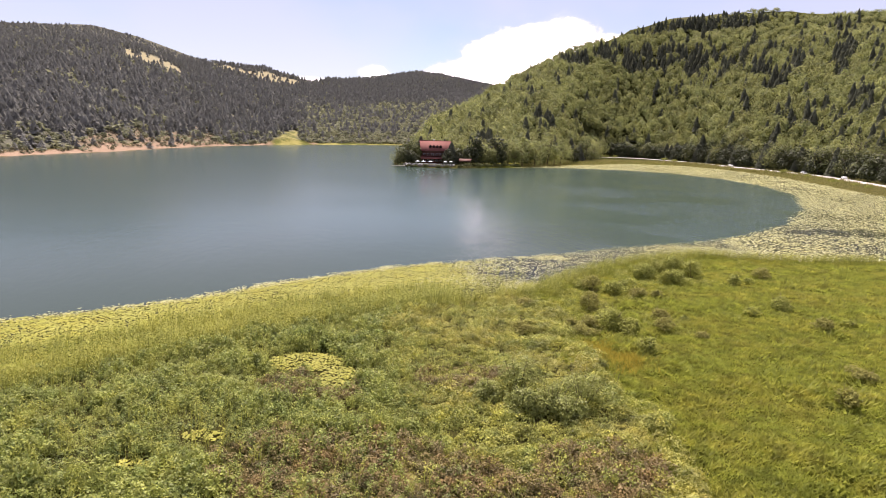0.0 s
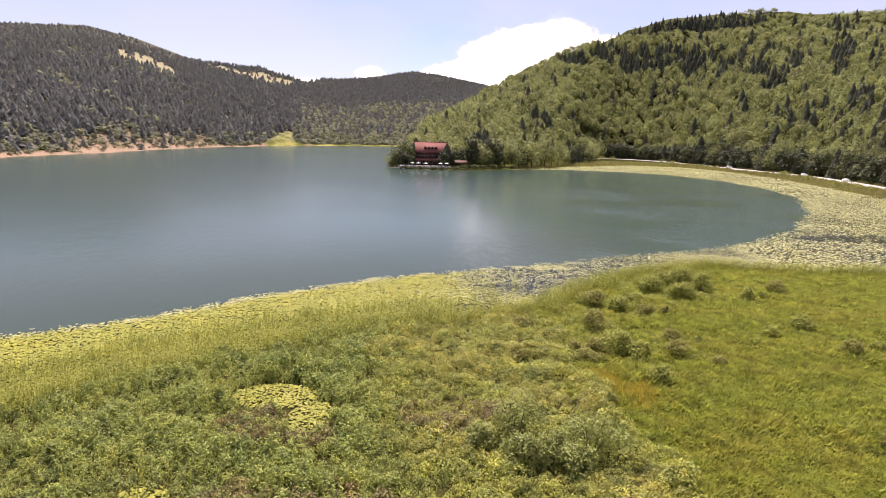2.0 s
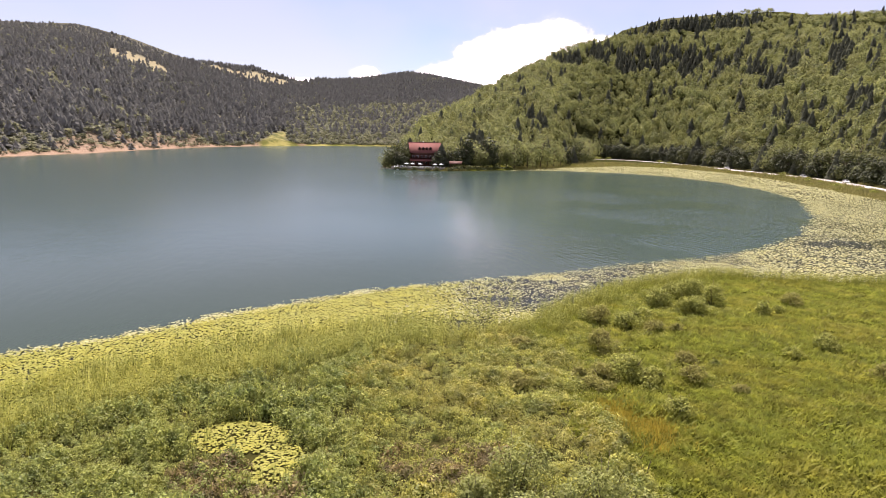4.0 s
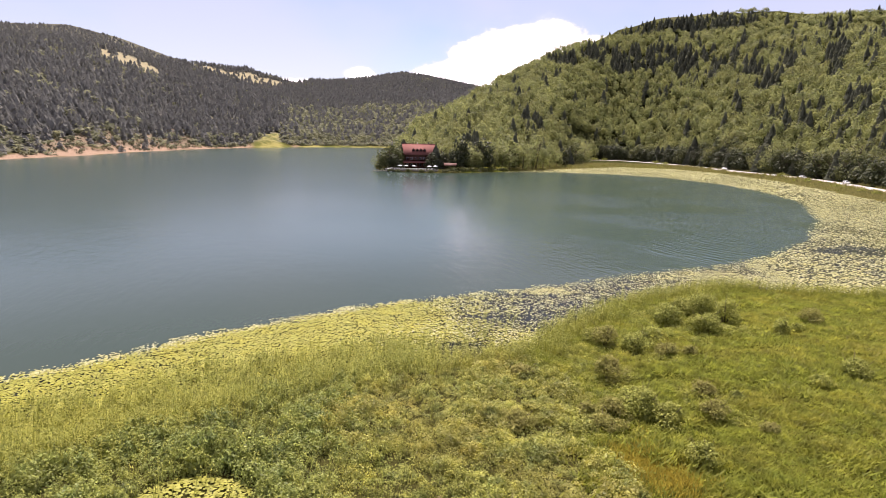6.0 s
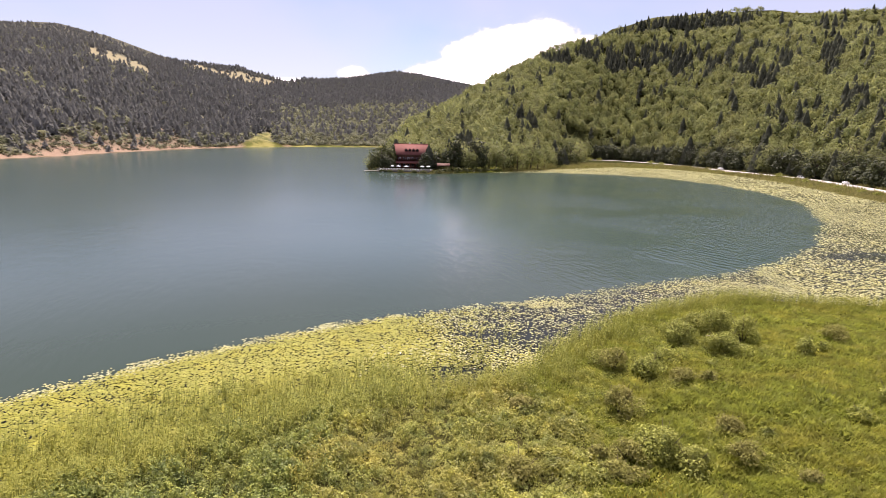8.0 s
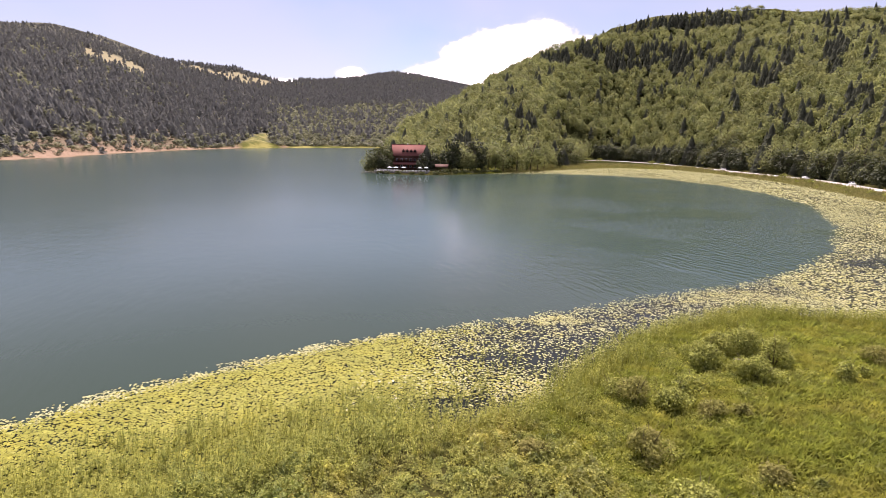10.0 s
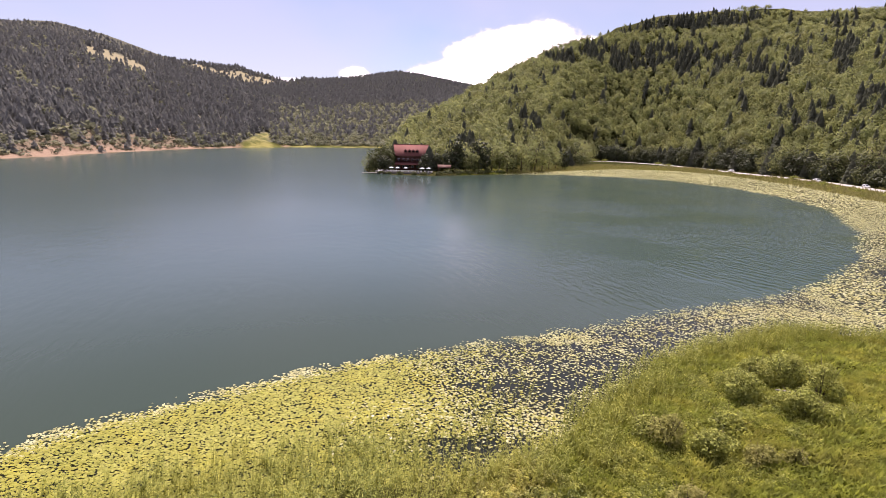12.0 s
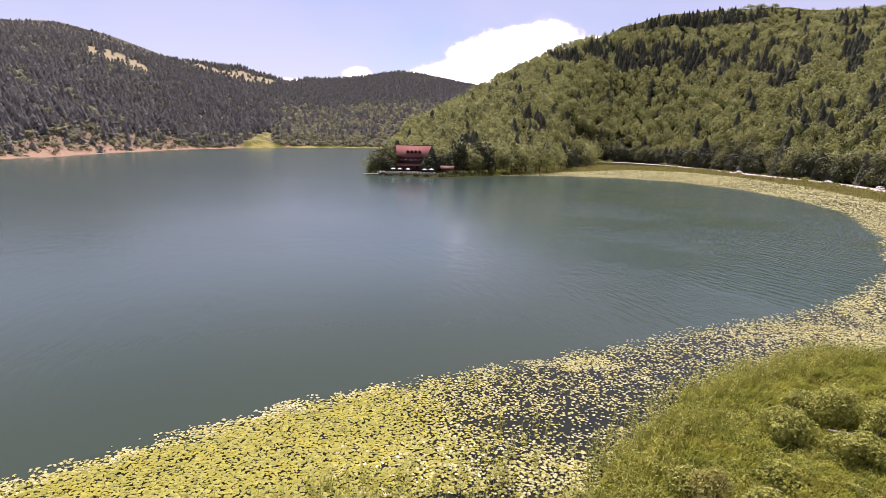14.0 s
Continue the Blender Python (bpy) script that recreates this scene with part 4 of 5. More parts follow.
def build_lilies():
    moulds = [pad_mould() for _ in range(24)]
    sets = []
    for close, box, r in ((54, (-62, 30, 4, 112), 0.120), (37, (4, 76, 70, 146), 0.118), (8.5, (40, 108, 175, 260), 0.22), (3.0, (15, 260, 190, 510), 0.40)):
        p = box_points(int(close * (box[2] - box[0]) * (box[3] - box[1])), *box)
        keep = in_view(p) & inside(p, LILY) & (shore(p) < 0.6)
        if box[1] == 76:
            keep &= p[:, 0] < 55
        elif box[1] == 108:
            keep &= p[:, 0] >= 55
        p = p[keep]
        even = 1 - 0.31 * step(p[:, 0], -10, 4) * (box[0] < -50)
        p = p[rng.random(len(p)) < even * lily_density(p) ** 1.3]
        sets.append((p, np.full(len(p), r)))
    q = box_points(15000, -24, 34, -8, 60)
    q = q[pool(q)]
    sets.append((q, np.full(len(q), 0.115)))
    p = np.concatenate([s[0] for s in sets])
    r = np.concatenate([s[1] for s in sets]) * (0.7 + 0.6 * rng.random(len(p)))
    wet = pool(p)
    z = np.where(wet, height(p) + 0.08, 0.03) + 0.05 * rng.random(len(p))
    at, turn = np.column_stack((p, z)), rng.random(len(p)) * 6.283
    near = np.flatnonzero((np.abs(p[:, 0] - 1) < 9) & (p[:, 1] > 82) & (p[:, 1] < 92))[:300]
    rest = np.ones(len(p), bool)
    rest[near] = False
    size = r[:, None] * np.ones(3)
    lean = rng.normal(size=(len(p), 2)) * 0.2
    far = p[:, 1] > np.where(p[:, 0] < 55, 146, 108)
    rest &= ~far
    discs = [(v[2:], np.array(((0, 1, 2, 3),))) for v, _ in moulds]
    stuff("distant_lily_leaves", scatter("distant_lily_leaves", discs, at[far], turn[far], size[far], M["glarepad"]), "carpet of water lily leaves along the bay, paled by painted glare", "water lilies")
    # loose leaves and those at the rim take the colour with glare painted in
    loose = rest & ~wet & ((p[:, 0] + 5 * rough(p, 0.1, 88) + 15 * (rng.random(len(p)) - 0.5) > 4) | (away(p, RIM, False) < 1.0 + 2.2 * rng.random(len(p))))
    close = rest & ~loose
    stuff("lily_leaves", scatter("lily_leaves", moulds, at[close], turn[close], size[close], M["pad"], lean=lean[close]), "floating carpet of yellow-green water lily leaves", "water lilies")
    stuff("loose_lily_leaves", scatter("loose_lily_leaves", moulds, at[loose], turn[loose], size[loose], M["glarepad"], lean=lean[loose]), "loose water lily leaves on dark water, glare in their colour", "water lilies")
    bed = thing("water_lily_bed", (1, 87, 0.0), label="loose patch of yellow-green water lily leaves on dark water", category="water lilies")
    shapes = [mesh_of("lily_leaf", v, [f], M["glarepad"]) for v, f in moulds]
    for k in near:
        ob = part("lily_leaf", shapes[k % len(shapes)], bed)
        ob.location = Vector(at[k]) - bed.location
        ob.rotation_euler = (rng.normal() * 0.12, rng.normal() * 0.12, turn[k])
        ob.scale = size[k]


build_marsh()
build_lilies()

# ---- trees along the road and round the inn ----


def trunk_mesh(tall, fork, lean=0.04):
    b = Build()
    top = (rng.normal() * lean * tall, rng.normal() * lean * tall, tall * 0.72)
    b.tube(((0, 0, -0.4), (0, 0, tall * 0.06), (top[0] * 0.4, top[1] * 0.4, tall * 0.35), top), (tall * 0.030, tall * 0.022, tall * 0.016, tall * 0.006), 7)
    for k in range(fork):
        a, z = 6.283 * k / fork + rng.random(), tall * (0.28 + 0.3 * rng.random())
        r = tall * (0.16 + 0.12 * rng.random())
        b.tube(((top[0] * 0.4, top[1] * 0.4, z), (r * 0.5 * math.cos(a), r * 0.5 * math.sin(a), z + tall * 0.10), (r * math.cos(a), r * math.sin(a), z + tall * 0.24)),
               (tall * 0.010, tall * 0.007, tall * 0.003), 5)
    return b.mesh("trunk", M["bark"])


def tree_model(kind, tall=15.0, low=0.34, leaf="beech"):
    """A tree with trunk, limbs and crown, standing at the origin."""
    if kind == "fir":
        root = thing("fir_tree", label="dark green fir at the forest edge", category="tree", group="firs")
        b = Build().tube(((0, 0, -0.4), (0, 0, tall * 0.5), (0.05, 0.03, tall * 0.97)), (0.26, 0.16, 0.03), 7)
        part("trunk", b.mesh("trunk", M["bark"]), root)
        v, f = spruce(420, 1.0, 0.34)
        v = v * np.array((tall, tall, tall))
        part("crown", mesh_of("crown", v + np.array((0, 0, 0.6)), [f], M["fir"]), root)
    else:
        root = thing(kind + "_tree", category="tree", group=kind + " trees",
                     label="green beech at the forest edge beside the road" if kind == "beech" else "dark green alder near the water's edge, shade in its leaf colour")
        part("trunk", trunk_mesh(tall, 6), root)
        v, f = crown(12, 80, tall, tall * 0.35, 0.80, low, True)
        part("crown", mesh_of("crown", v, [f], M[leaf]), root)
    return root


def build_edge_trees():
    models = [tree_model("alder", 13, 0.06, "darkshadealder"), tree_model("alder", 14, 0.10, "alder"), tree_model("beech", 17, 0.18), tree_model("beech", 18, 0.24), tree_model("beech", 17, 0.14)] + [tree_model("fir") for _ in range(3)]
    used = set()

    def plant(x, y, k, size):
        z = float(height(np.array([(x, y)]))[0]) - 0.1
        m = pose(x, y, z, 0, 0, float(rng.random() * 360)) @ Matrix.Diagonal((size * (0.9 + 0.3 * rng.random()), size * (0.9 + 0.3 * rng.random()), size, 1))
        if k not in used:
            used.add(k)
            models[k].matrix_basis = m
        else:
            ob = copy_thing(models[k], m)
            ob.scale = m.to_scale()
    d = np.gradient(road_mid, axis=0)
    d /= np.linalg.norm(d, axis=1)[:, None]
    # rows behind the road: mostly the darkest alders, whose leaf colour holds the shade
    for row, gap in ((10.0, 1), (15.0, 1), (20.5, 1)):
        for i in range(4, len(road_mid) - 8, gap):
            if rng.random() < 0.28:
                continue
            x, y = road_mid[i] + np.array((-d[i, 1], d[i, 0])) * (row + 1.6 * rng.normal()) + d[i] * rng.normal()
            plant(x, y, 2 + int(rng.integers(3)) if rng.random() < (0.04 if row < 18 else 0.5) else int(rng.choice((0, 0, 0, 0, 1, 5))), 0.72 + 0.5 * rng.random())
    # the wooded point round the inn
    for x, y, k, size in ((-47, 401, 1, 0.85), (-44, 406, 1, 1.1), (-38.5, 403, 1, 0.95), (-41, 400, 0, 0.8), (-41, 412, 1, 1.2), (-37, 396, 0, 0.55), (-36, 418, 7, 1.1), (-50, 408, 3, 0.6),
                          (-17.0, 397, 0, 0.80), (-15, 401, 5, 0.9), (-11, 401, 0, 0.85), (-8, 404, 1, 0.8), (-20, 421, 0, 1.15), (-27, 423, 3, 1.2), (-33, 424, 1, 1.15), (-12, 415, 4, 1.0),
                          (-4, 408, 1, 0.95), (0, 404, 0, 1.25), (2.5, 406, 0, 1.1), (6, 404, 3, 0.8), (9, 406, 2, 0.8), (5, 412, 2, 1.2), (11, 409, 3, 0.7), (14, 412, 0, 1.2), (18, 411, 0, 1.15),
                          (22, 415, 4, 1.0), (26, 416, 2, 0.9), (31, 420, 2, 0.95), (35, 424, 0, 0.9), (40, 428, 4, 0.9), (45, 432, 1, 0.95), (50, 438, 3, 1.0), (55, 444, 2, 0.9),
                          (61, 452, 4, 0.95), (67, 462, 2, 1.0), (73, 472, 0, 1.05), (80, 484, 6, 1.0), (86, 496, 1, 1.0), (93, 510, 3, 1.1), (98, 526, 4, 1.0), (102, 545, 2, 1.05), (104, 560, 3, 1.0), (106, 574, 0, 0.9), (99, 572, 4, 1.1), (110, 592, 1, 0.8), (103, 588, 2, 1.0), (112, 612, 3, 1.0), (120, 616, 4, 1.0)):
        plant(x, y + (2.5 * rng.normal() if x > 8 else 0), k, size * (0.7 + 0.65 * rng.random() if x > -5 else 1))


# ---- bushes ----


def bush(name, x, y, wide, tall, mat, label, twigs=7, leaf=0.17, count=240, group="bushes"):
    """A bush: bare stems fanning out of the foot, and several lumps of small leaves."""
    z = float(height(np.array([(x, y)]))[0])
    root = thing(name, (x, y, z - 0.05), float(rng.random() * 6.28), label=label, category="bush", group=group)
    for k in range(twigs):
        b = Build()
        a, r = 6.283 * k / twigs + rng.random(), wide * (0.2 + 0.25 * rng.random())
        h = tall * (0.7 + 0.35 * rng.random())
        b.tube(((0.1 * math.cos(a), 0.1 * math.sin(a), 0), (r * 0.55 * math.cos(a), r * 0.55 * math.sin(a), h * 0.55), (r * math.cos(a), r * math.sin(a), h)), (0.035, 0.022, 0.008), 4)
        part("stem", b.mesh("stem", M["bark"]), root)
    vs, fs, base = [], [], 0
    lumps = 10
    long, yaw = 0.65 + 0.5 * rng.random(), rng.random() * 3.14
    for k in range(lumps):
        a, r = 2.4 * k + rng.random(), wide * 0.42 * math.sqrt(k / lumps) * (0.6 + 0.6 * rng.random())
        s = wide * (0.13 + 0.13 * rng.random())
        v, f = leaves(count // lumps, (s * 1.15, s * 1.15, tall * (0.20 + 0.16 * rng.random())), leaf * (0.85 + 0.3 * rng.random()), up=0.6, hollow=0.5, long=1.6, dome=False, slim=True)
        dx, dy = r * math.cos(a), r * math.sin(a) * long
        mid = (dx * math.cos(yaw) - dy * math.sin(yaw), dx * math.sin(yaw) + dy * math.cos(yaw), tall * (0.66 - 0.42 * (k / lumps) * rng.random() - 0.22 * k / lumps))
        vs.append(v + np.array(mid)), fs.append(f + base)
        base += len(v)
    part("foliage", mesh_of("foliage", np.concatenate(vs), [np.concatenate(fs)], mat), root)
    return root


def build_bushes():
    W, T, S = M["willow"], M["twiggy"], M["lowshrub"]
    green, grey, olive = "round grey-green willow bush standing in the sedge", "sparse brownish twiggy bush in the sedge meadow", "small olive bush half sunk in the sedge"
    for x, y, wide, tall, mat, label in ((29.4, 95.0, 4.6, 2.9, W, green), (31.4, 92.9, 3.8, 2.6, W, green), (27.9, 88.9, 4.4, 2.0, W, green), (27.6, 96.6, 3.4, 1.8, W, green), (24.2, 92.6, 4.4, 2.1, W, green),
            (21.4, 86.4, 3.8, 1.1, S, olive), (15.6, 83.4, 3.4, 2.0, T, grey), (14.6, 85.2, 3.0, 1.3, W, green), (18.4, 82.3, 3.4, 1.6, W, green), (21.3, 81.2, 3.0, 1.2, T, grey), (23.8, 81.3, 1.7, 0.9, T, grey),
            (36.4, 89.5, 2.2, 1.6, W, green), (38.7, 90.6, 2.0, 0.9, S, olive), (42.4, 94.3, 2.7, 1.6, T, grey), (13.8, 74.2, 3.4, 2.1, T, grey), (6.0, 73.6, 2.6, 1.2, T, grey), (14.8, 67.0, 3.8, 1.9, W, green),
            (12.4, 66.4, 2.8, 1.3, T, grey), (16.4, 65.6, 2.8, 1.3, W, green), (32.3, 74.1, 2.8, 1.0, S, olive), (36.9, 76.8, 3.2, 1.8, W, green), (21.4, 71.6, 2.4, 1.1, T, grey), (20.5, 66.9, 2.4, 1.3, T, grey),
            (24.0, 70.9, 1.3, 0.7, S, olive), (23.8, 64.6, 1.6, 0.7, T, grey), (4.8, 64.2, 3.2, 1.2, T, grey), (11.2, 64.4, 3.0, 0.9, T, grey), (10.4, 66.6, 1.8, 1.0, T, grey), (37.6, 68.6, 2.4, 1.4, T, grey),
            (41.2, 70.2, 1.8, 0.9, S, olive), (28.7, 48.4, 2.0, 1.4, T, grey), (33.4, 54.6, 2.6, 0.9, T, grey), (11.4, 51.8, 1.4, 0.8, S, olive), (16.8, 59.6, 2.6, 1.5, W, green)):
        bush("meadow_bush", x + (1.0 if x > 24 else 0.4), y + 1.3, wide, tall * 1.3, mat, label, leaf=0.135, count=int(300 + 150 * wide * wide))
    for x, y, wide, tall in ((3.8, 48.6, 4.4, 3.9), (8.6, 47.4, 4.6, 3.1), (6.1, 46.6, 3.4, 2.3), (1.2, 47.6, 3.0, 2.1), (7.2, 45.4, 3.4, 2.0), (4.0, 46.0, 3.0, 2.2)):
        bush("willow_shrub", x, y, wide, tall * 1.12, M["sallow"], "tall leafy willow shrub above the bog plants", count=2600, leaf=0.115, group="willows")
    # shrubs along the bank of the road
    rust = "low rusty-brown shrub on the lakeside bank"
    pale = "pale green shrub on the lakeside bank"
    for x, y, wide, tall, mat, label in ((92, 568, 9, 4.0, W, pale), (104, 578, 7, 3.2, W, pale), (118, 585, 10, 3.6, W, pale), (128, 586, 8, 3.4, W, pale), (161, 545, 7, 3.4, W, pale),
            (164, 530, 9, 2.6, W, pale), (172, 432, 3.5, 2.6, T, rust), (174, 424, 4, 3.0, T, rust), (178, 411, 4.5, 2.6, T, rust), (182, 404, 3.5, 2.4, T, rust), (187, 392, 5, 3.4, W, pale),
            (184, 358, 4.5, 2.8, W, pale), (183, 345, 3.6, 1.8, W, pale), (179, 322, 5, 2.2, W, pale), (176, 300, 4, 2, W, pale), (173, 285, 5, 2.4, W, pale)):
        bush("bank_shrub", x, y, wide, tall, mat, label, leaf=0.45, count=200, group="bank shrubs")
    for x, y, wide, tall in ((-50, 400, 5, 3.4), (-46, 391, 3, 1.6), (-9, 381, 5, 2.0), (-4, 385, 6, 2.6), (2, 389, 6, 2.8), (8, 393, 5, 2.2), (13, 398, 6, 2.6), (19, 402, 6, 2.4), (26, 409, 6, 2.0), (-17, 380, 4, 1.4), (-22, 379.5, 3, 1.3), (-30, 380.5, 4, 1.5), (-36, 382, 3, 1.4), (-40, 383, 3, 1.6)):
        bush("shore_shrub", x, y, wide * 1.25, tall * 1.2, M["alder"], "dark leafy shrub at the water's edge by the inn", leaf=0.5, count=200, group="shore shrubs")
    b = Build().tube(((28.4, 94.0, 1.1), (29.8, 92.8, 1.35), (31.2, 91.6, 1.0)), (0.07, 0.08, 0.03), 7)
    ob = new("fallen_branch", b.mesh("fallen_branch", M["deadwood"]))
    tagged(ob, "bleached dead branch lying among willow bushes", "branch")
    b = Build().tube(((11.9, 51.0, 0.1), (12.0, 51.1, 1.1), (12.2, 51.1, 2.0)), (0.05, 0.04, 0.015), 5).tube(((12.0, 51.1, 1.0), (11.7, 51.0, 1.5)), (0.03, 0.01), 4)
    tagged(new("dead_stem", b.mesh("dead_stem", M["bark"])), "bare dead stem upright in the yellow sedge", "branch")


# ---- the inn on the point ----


def gable(b, x0, x1, y0, y1, z0, z1, thick=0.25, prow=0.0):
    """A saddle roof with its ridge along x: two thick slopes, the ridge running out past the eaves by prow."""
    ym = (y0 + y1) / 2
    for ya in (y0, y1):
        p = [(x0, ya, z0), (x1, ya, z0), (x1 + prow, ym, z1), (x0 - prow, ym, z1)]
        p += [(x, y, z - thick) for x, y, z in p]
        b.poly(p, (0, 1, 2, 3), (7, 6, 5, 4), (0, 4, 5, 1), (1, 5, 6, 2), (2, 6, 7, 3), (3, 7, 4, 0))
    return b


def build_inn():
    base = 1.7
    inn = thing("lakeside_inn", (-25.8, 408, base), 0.03, label="dark timber lakeside inn with a steep red roof and dormers", category="house")
    part("ground_floor_wall", Build().box(-8, -5.2, -0.6, 8, 5.2, 3.4).mesh("wall", M["timber"]), inn)
    part("upper_wall", Build().box(-8.2, -5.6, 3.4, 8.2, 5.6, 8.3).mesh("wall", M["timber"]), inn)
    b = Build()
    for x in (-8.0, 8.0):
        b.prism(((-5.5, 8.3), (5.5, 8.3), (0, 13.4)), "x", x - 0.15, x + 0.15)
    part("gable_wall", b.mesh("gable_wall", M["timber"]), inn)
    roof = part("roof", gable(Build(), -8.8, 8.8, -6.7, 6.7, 7.8, 14.0, prow=1.4).mesh("roof", M["roof"]), inn, "steep red sheet roof")
    part("ridge_cap", Build().tube(((-10.2, 0, 14.02), (10.2, 0, 14.02)), (0.16, 0.16), 6).mesh("ridge_cap", M["roof"]), roof)
    for k in range(4):
        x = -2.9 + 2.2 * k
        dormer = part("dormer", Build().prism(((x - 0.7, 9.6), (x + 0.7, 9.6), (x + 0.7, 10.5), (x, 11.3), (x - 0.7, 10.5)), "y", -4.9, -2.4).mesh("dormer", M["timber"]), inn)
        b = Build()
        for sgn in (-1, 1):
            b.poly([(x, -5.3, 11.5), (x + sgn * 1.05, -5.3, 10.4), (x + sgn * 1.05, -2.2, 10.4), (x, -2.2, 11.5), (x, -5.3, 11.35), (x + sgn * 1.05, -5.3, 10.25), (x + sgn * 1.05, -2.2, 10.25), (x, -2.2, 11.35)],
                   (0, 1, 2, 3), (7, 6, 5, 4), (0, 4, 5, 1), (1, 5, 6, 2), (2, 6, 7, 3), (3, 7, 4, 0))
        part("dormer_roof", b.mesh("dormer_roof", M["roof"]), dormer)
        part("dormer_window", Build().box(x - 0.42, -4.96, 9.75, x + 0.42, -4.9, 10.5).mesh("dormer_window", M["glass"]), dormer)
    b = Build().poly([(-8.8, -9.6, 2.9), (8.4, -9.6, 2.9), (8.4, -5.4, 4.5), (-8.8, -5.4, 4.5), (-8.8, -9.6, 2.7), (8.4, -9.6, 2.7), (8.4, -5.4, 4.3), (-8.8, -5.4, 4.3)],
                     (0, 1, 2, 3), (7, 6, 5, 4), (0, 4, 5, 1), (1, 5, 6, 2), (2, 6, 7, 3), (3, 7, 4, 0))
    part("veranda_roof", b.mesh("veranda_roof", M["roof"]), inn, "lean-to red veranda roof")
    for k in range(7):
        part("veranda_post", Build().box(-8.5 + 2.75 * k, -9.4, -0.6, -8.3 + 2.75 * k, -9.2, 2.9).mesh("veranda_post", M["timber"]), inn)
    rail = part("balcony_rail", Build().box(-8.2, -6.75, 5.55, 8.2, -6.65, 5.65).box(-8.2, -6.8, 4.55, 8.2, -5.6, 4.68).mesh("balcony_rail", M["timber"]), inn)
    for k in range(24):
        part("baluster", Build().box(-8.1 + 0.7 * k, -6.74, 4.68, -8.0 + 0.7 * k, -6.66, 5.55).mesh("baluster", M["timber"]), rail)
    for z, y, name in ((0.9, -5.24, "window"), (4.7, -5.64, "window")):
        for k in range(6):
            x = -6.6 + 2.6 * k
            w = part(name, Build().box(x - 0.62, y - 0.05, z - 0.08, x + 0.62, y + 0.02, z + 1.38).mesh("window_frame", M["white"]), inn)
            part("pane", Build().box(x - 0.5, y - 0.08, z, x + 0.5, y - 0.045, z + 1.3).mesh("pane", M["glass"]), w)
    part("chimney", Build().box(5.4, 0.6, 11.5, 6.4, 1.6, 14.9).box(5.25, 0.45, 14.9, 6.55, 1.75, 15.1).mesh("chimney", M["stone"]), inn, "stone chimney")
    part("roof_vent", Build().box(-1.2, 0.4, 13.0, -0.6, 1.0, 14.7).mesh("roof_vent", M["white"]), inn)
    # terrace before the inn
    terrace = thing("lakeside_terrace", (-26, 389, 0), label="stone lakeside terrace with a white railing", category="terrace")
    part("retaining_wall", Build().prism(((-16, -5.5), (12, -7.5), (15, 10), (-20, 10)), "z", -1.2, 1.15).mesh("retaining_wall", M["stone"]), terrace)
    for k in range(16):
        t = k / 15
        x, y = -15.7 + 27.4 * t, -5.2 - 2.0 * t
        part("railing_post", Build().box(x - 0.08, y - 0.08, 1.15, x + 0.08, y + 0.08, 2.15).mesh("railing_post", M["white"]), terrace)
    part("handrail", Build().tube(((-15.7, -5.2, 2.15), (11.7, -7.2, 2.15)), (0.06, 0.06), 6).mesh("handrail", M["white"]), terrace)
    stairs = thing("white_stairs", (-41.5, 385.5, 0), radians(38), label="white stairs leading down to the landing stage", category="stairs")
    for k in range(10):
        part("step", Build().box(-0.9 + 0, -0.32 * k - 0.3, 1.7 - 0.17 * k - 0.5, 1.3, -0.32 * k + 0.05, 1.7 - 0.17 * k).mesh("step", M["white"]), stairs)
    for x in (-0.95, 1.3):
        part("stair_rail", Build().tube(((x, 0, 2.6), (x, -3.2, 0.95)), (0.06, 0.06), 5).mesh("stair_rail", M["white"]), stairs)
    stage = thing("landing_stage", (-47, 386, 0), radians(12), label="grey wooden landing stage on posts", category="jetty")
    for k in range(12):
        part("deck_board", Build().box(-4 + 0.68 * k, -1.5, 0.42, -3.36 + 0.68 * k, 1.5, 0.5).mesh("deck_board", M["deadwood"]), stage)
    for x in (-3.6, 0, 3.6):
        for y in (-1.3, 1.3):
            part("pile", Build().tube(((x, y, -1.5), (x, y, 0.42)), (0.12, 0.12), 6).mesh("pile", M["bark"]), stage)


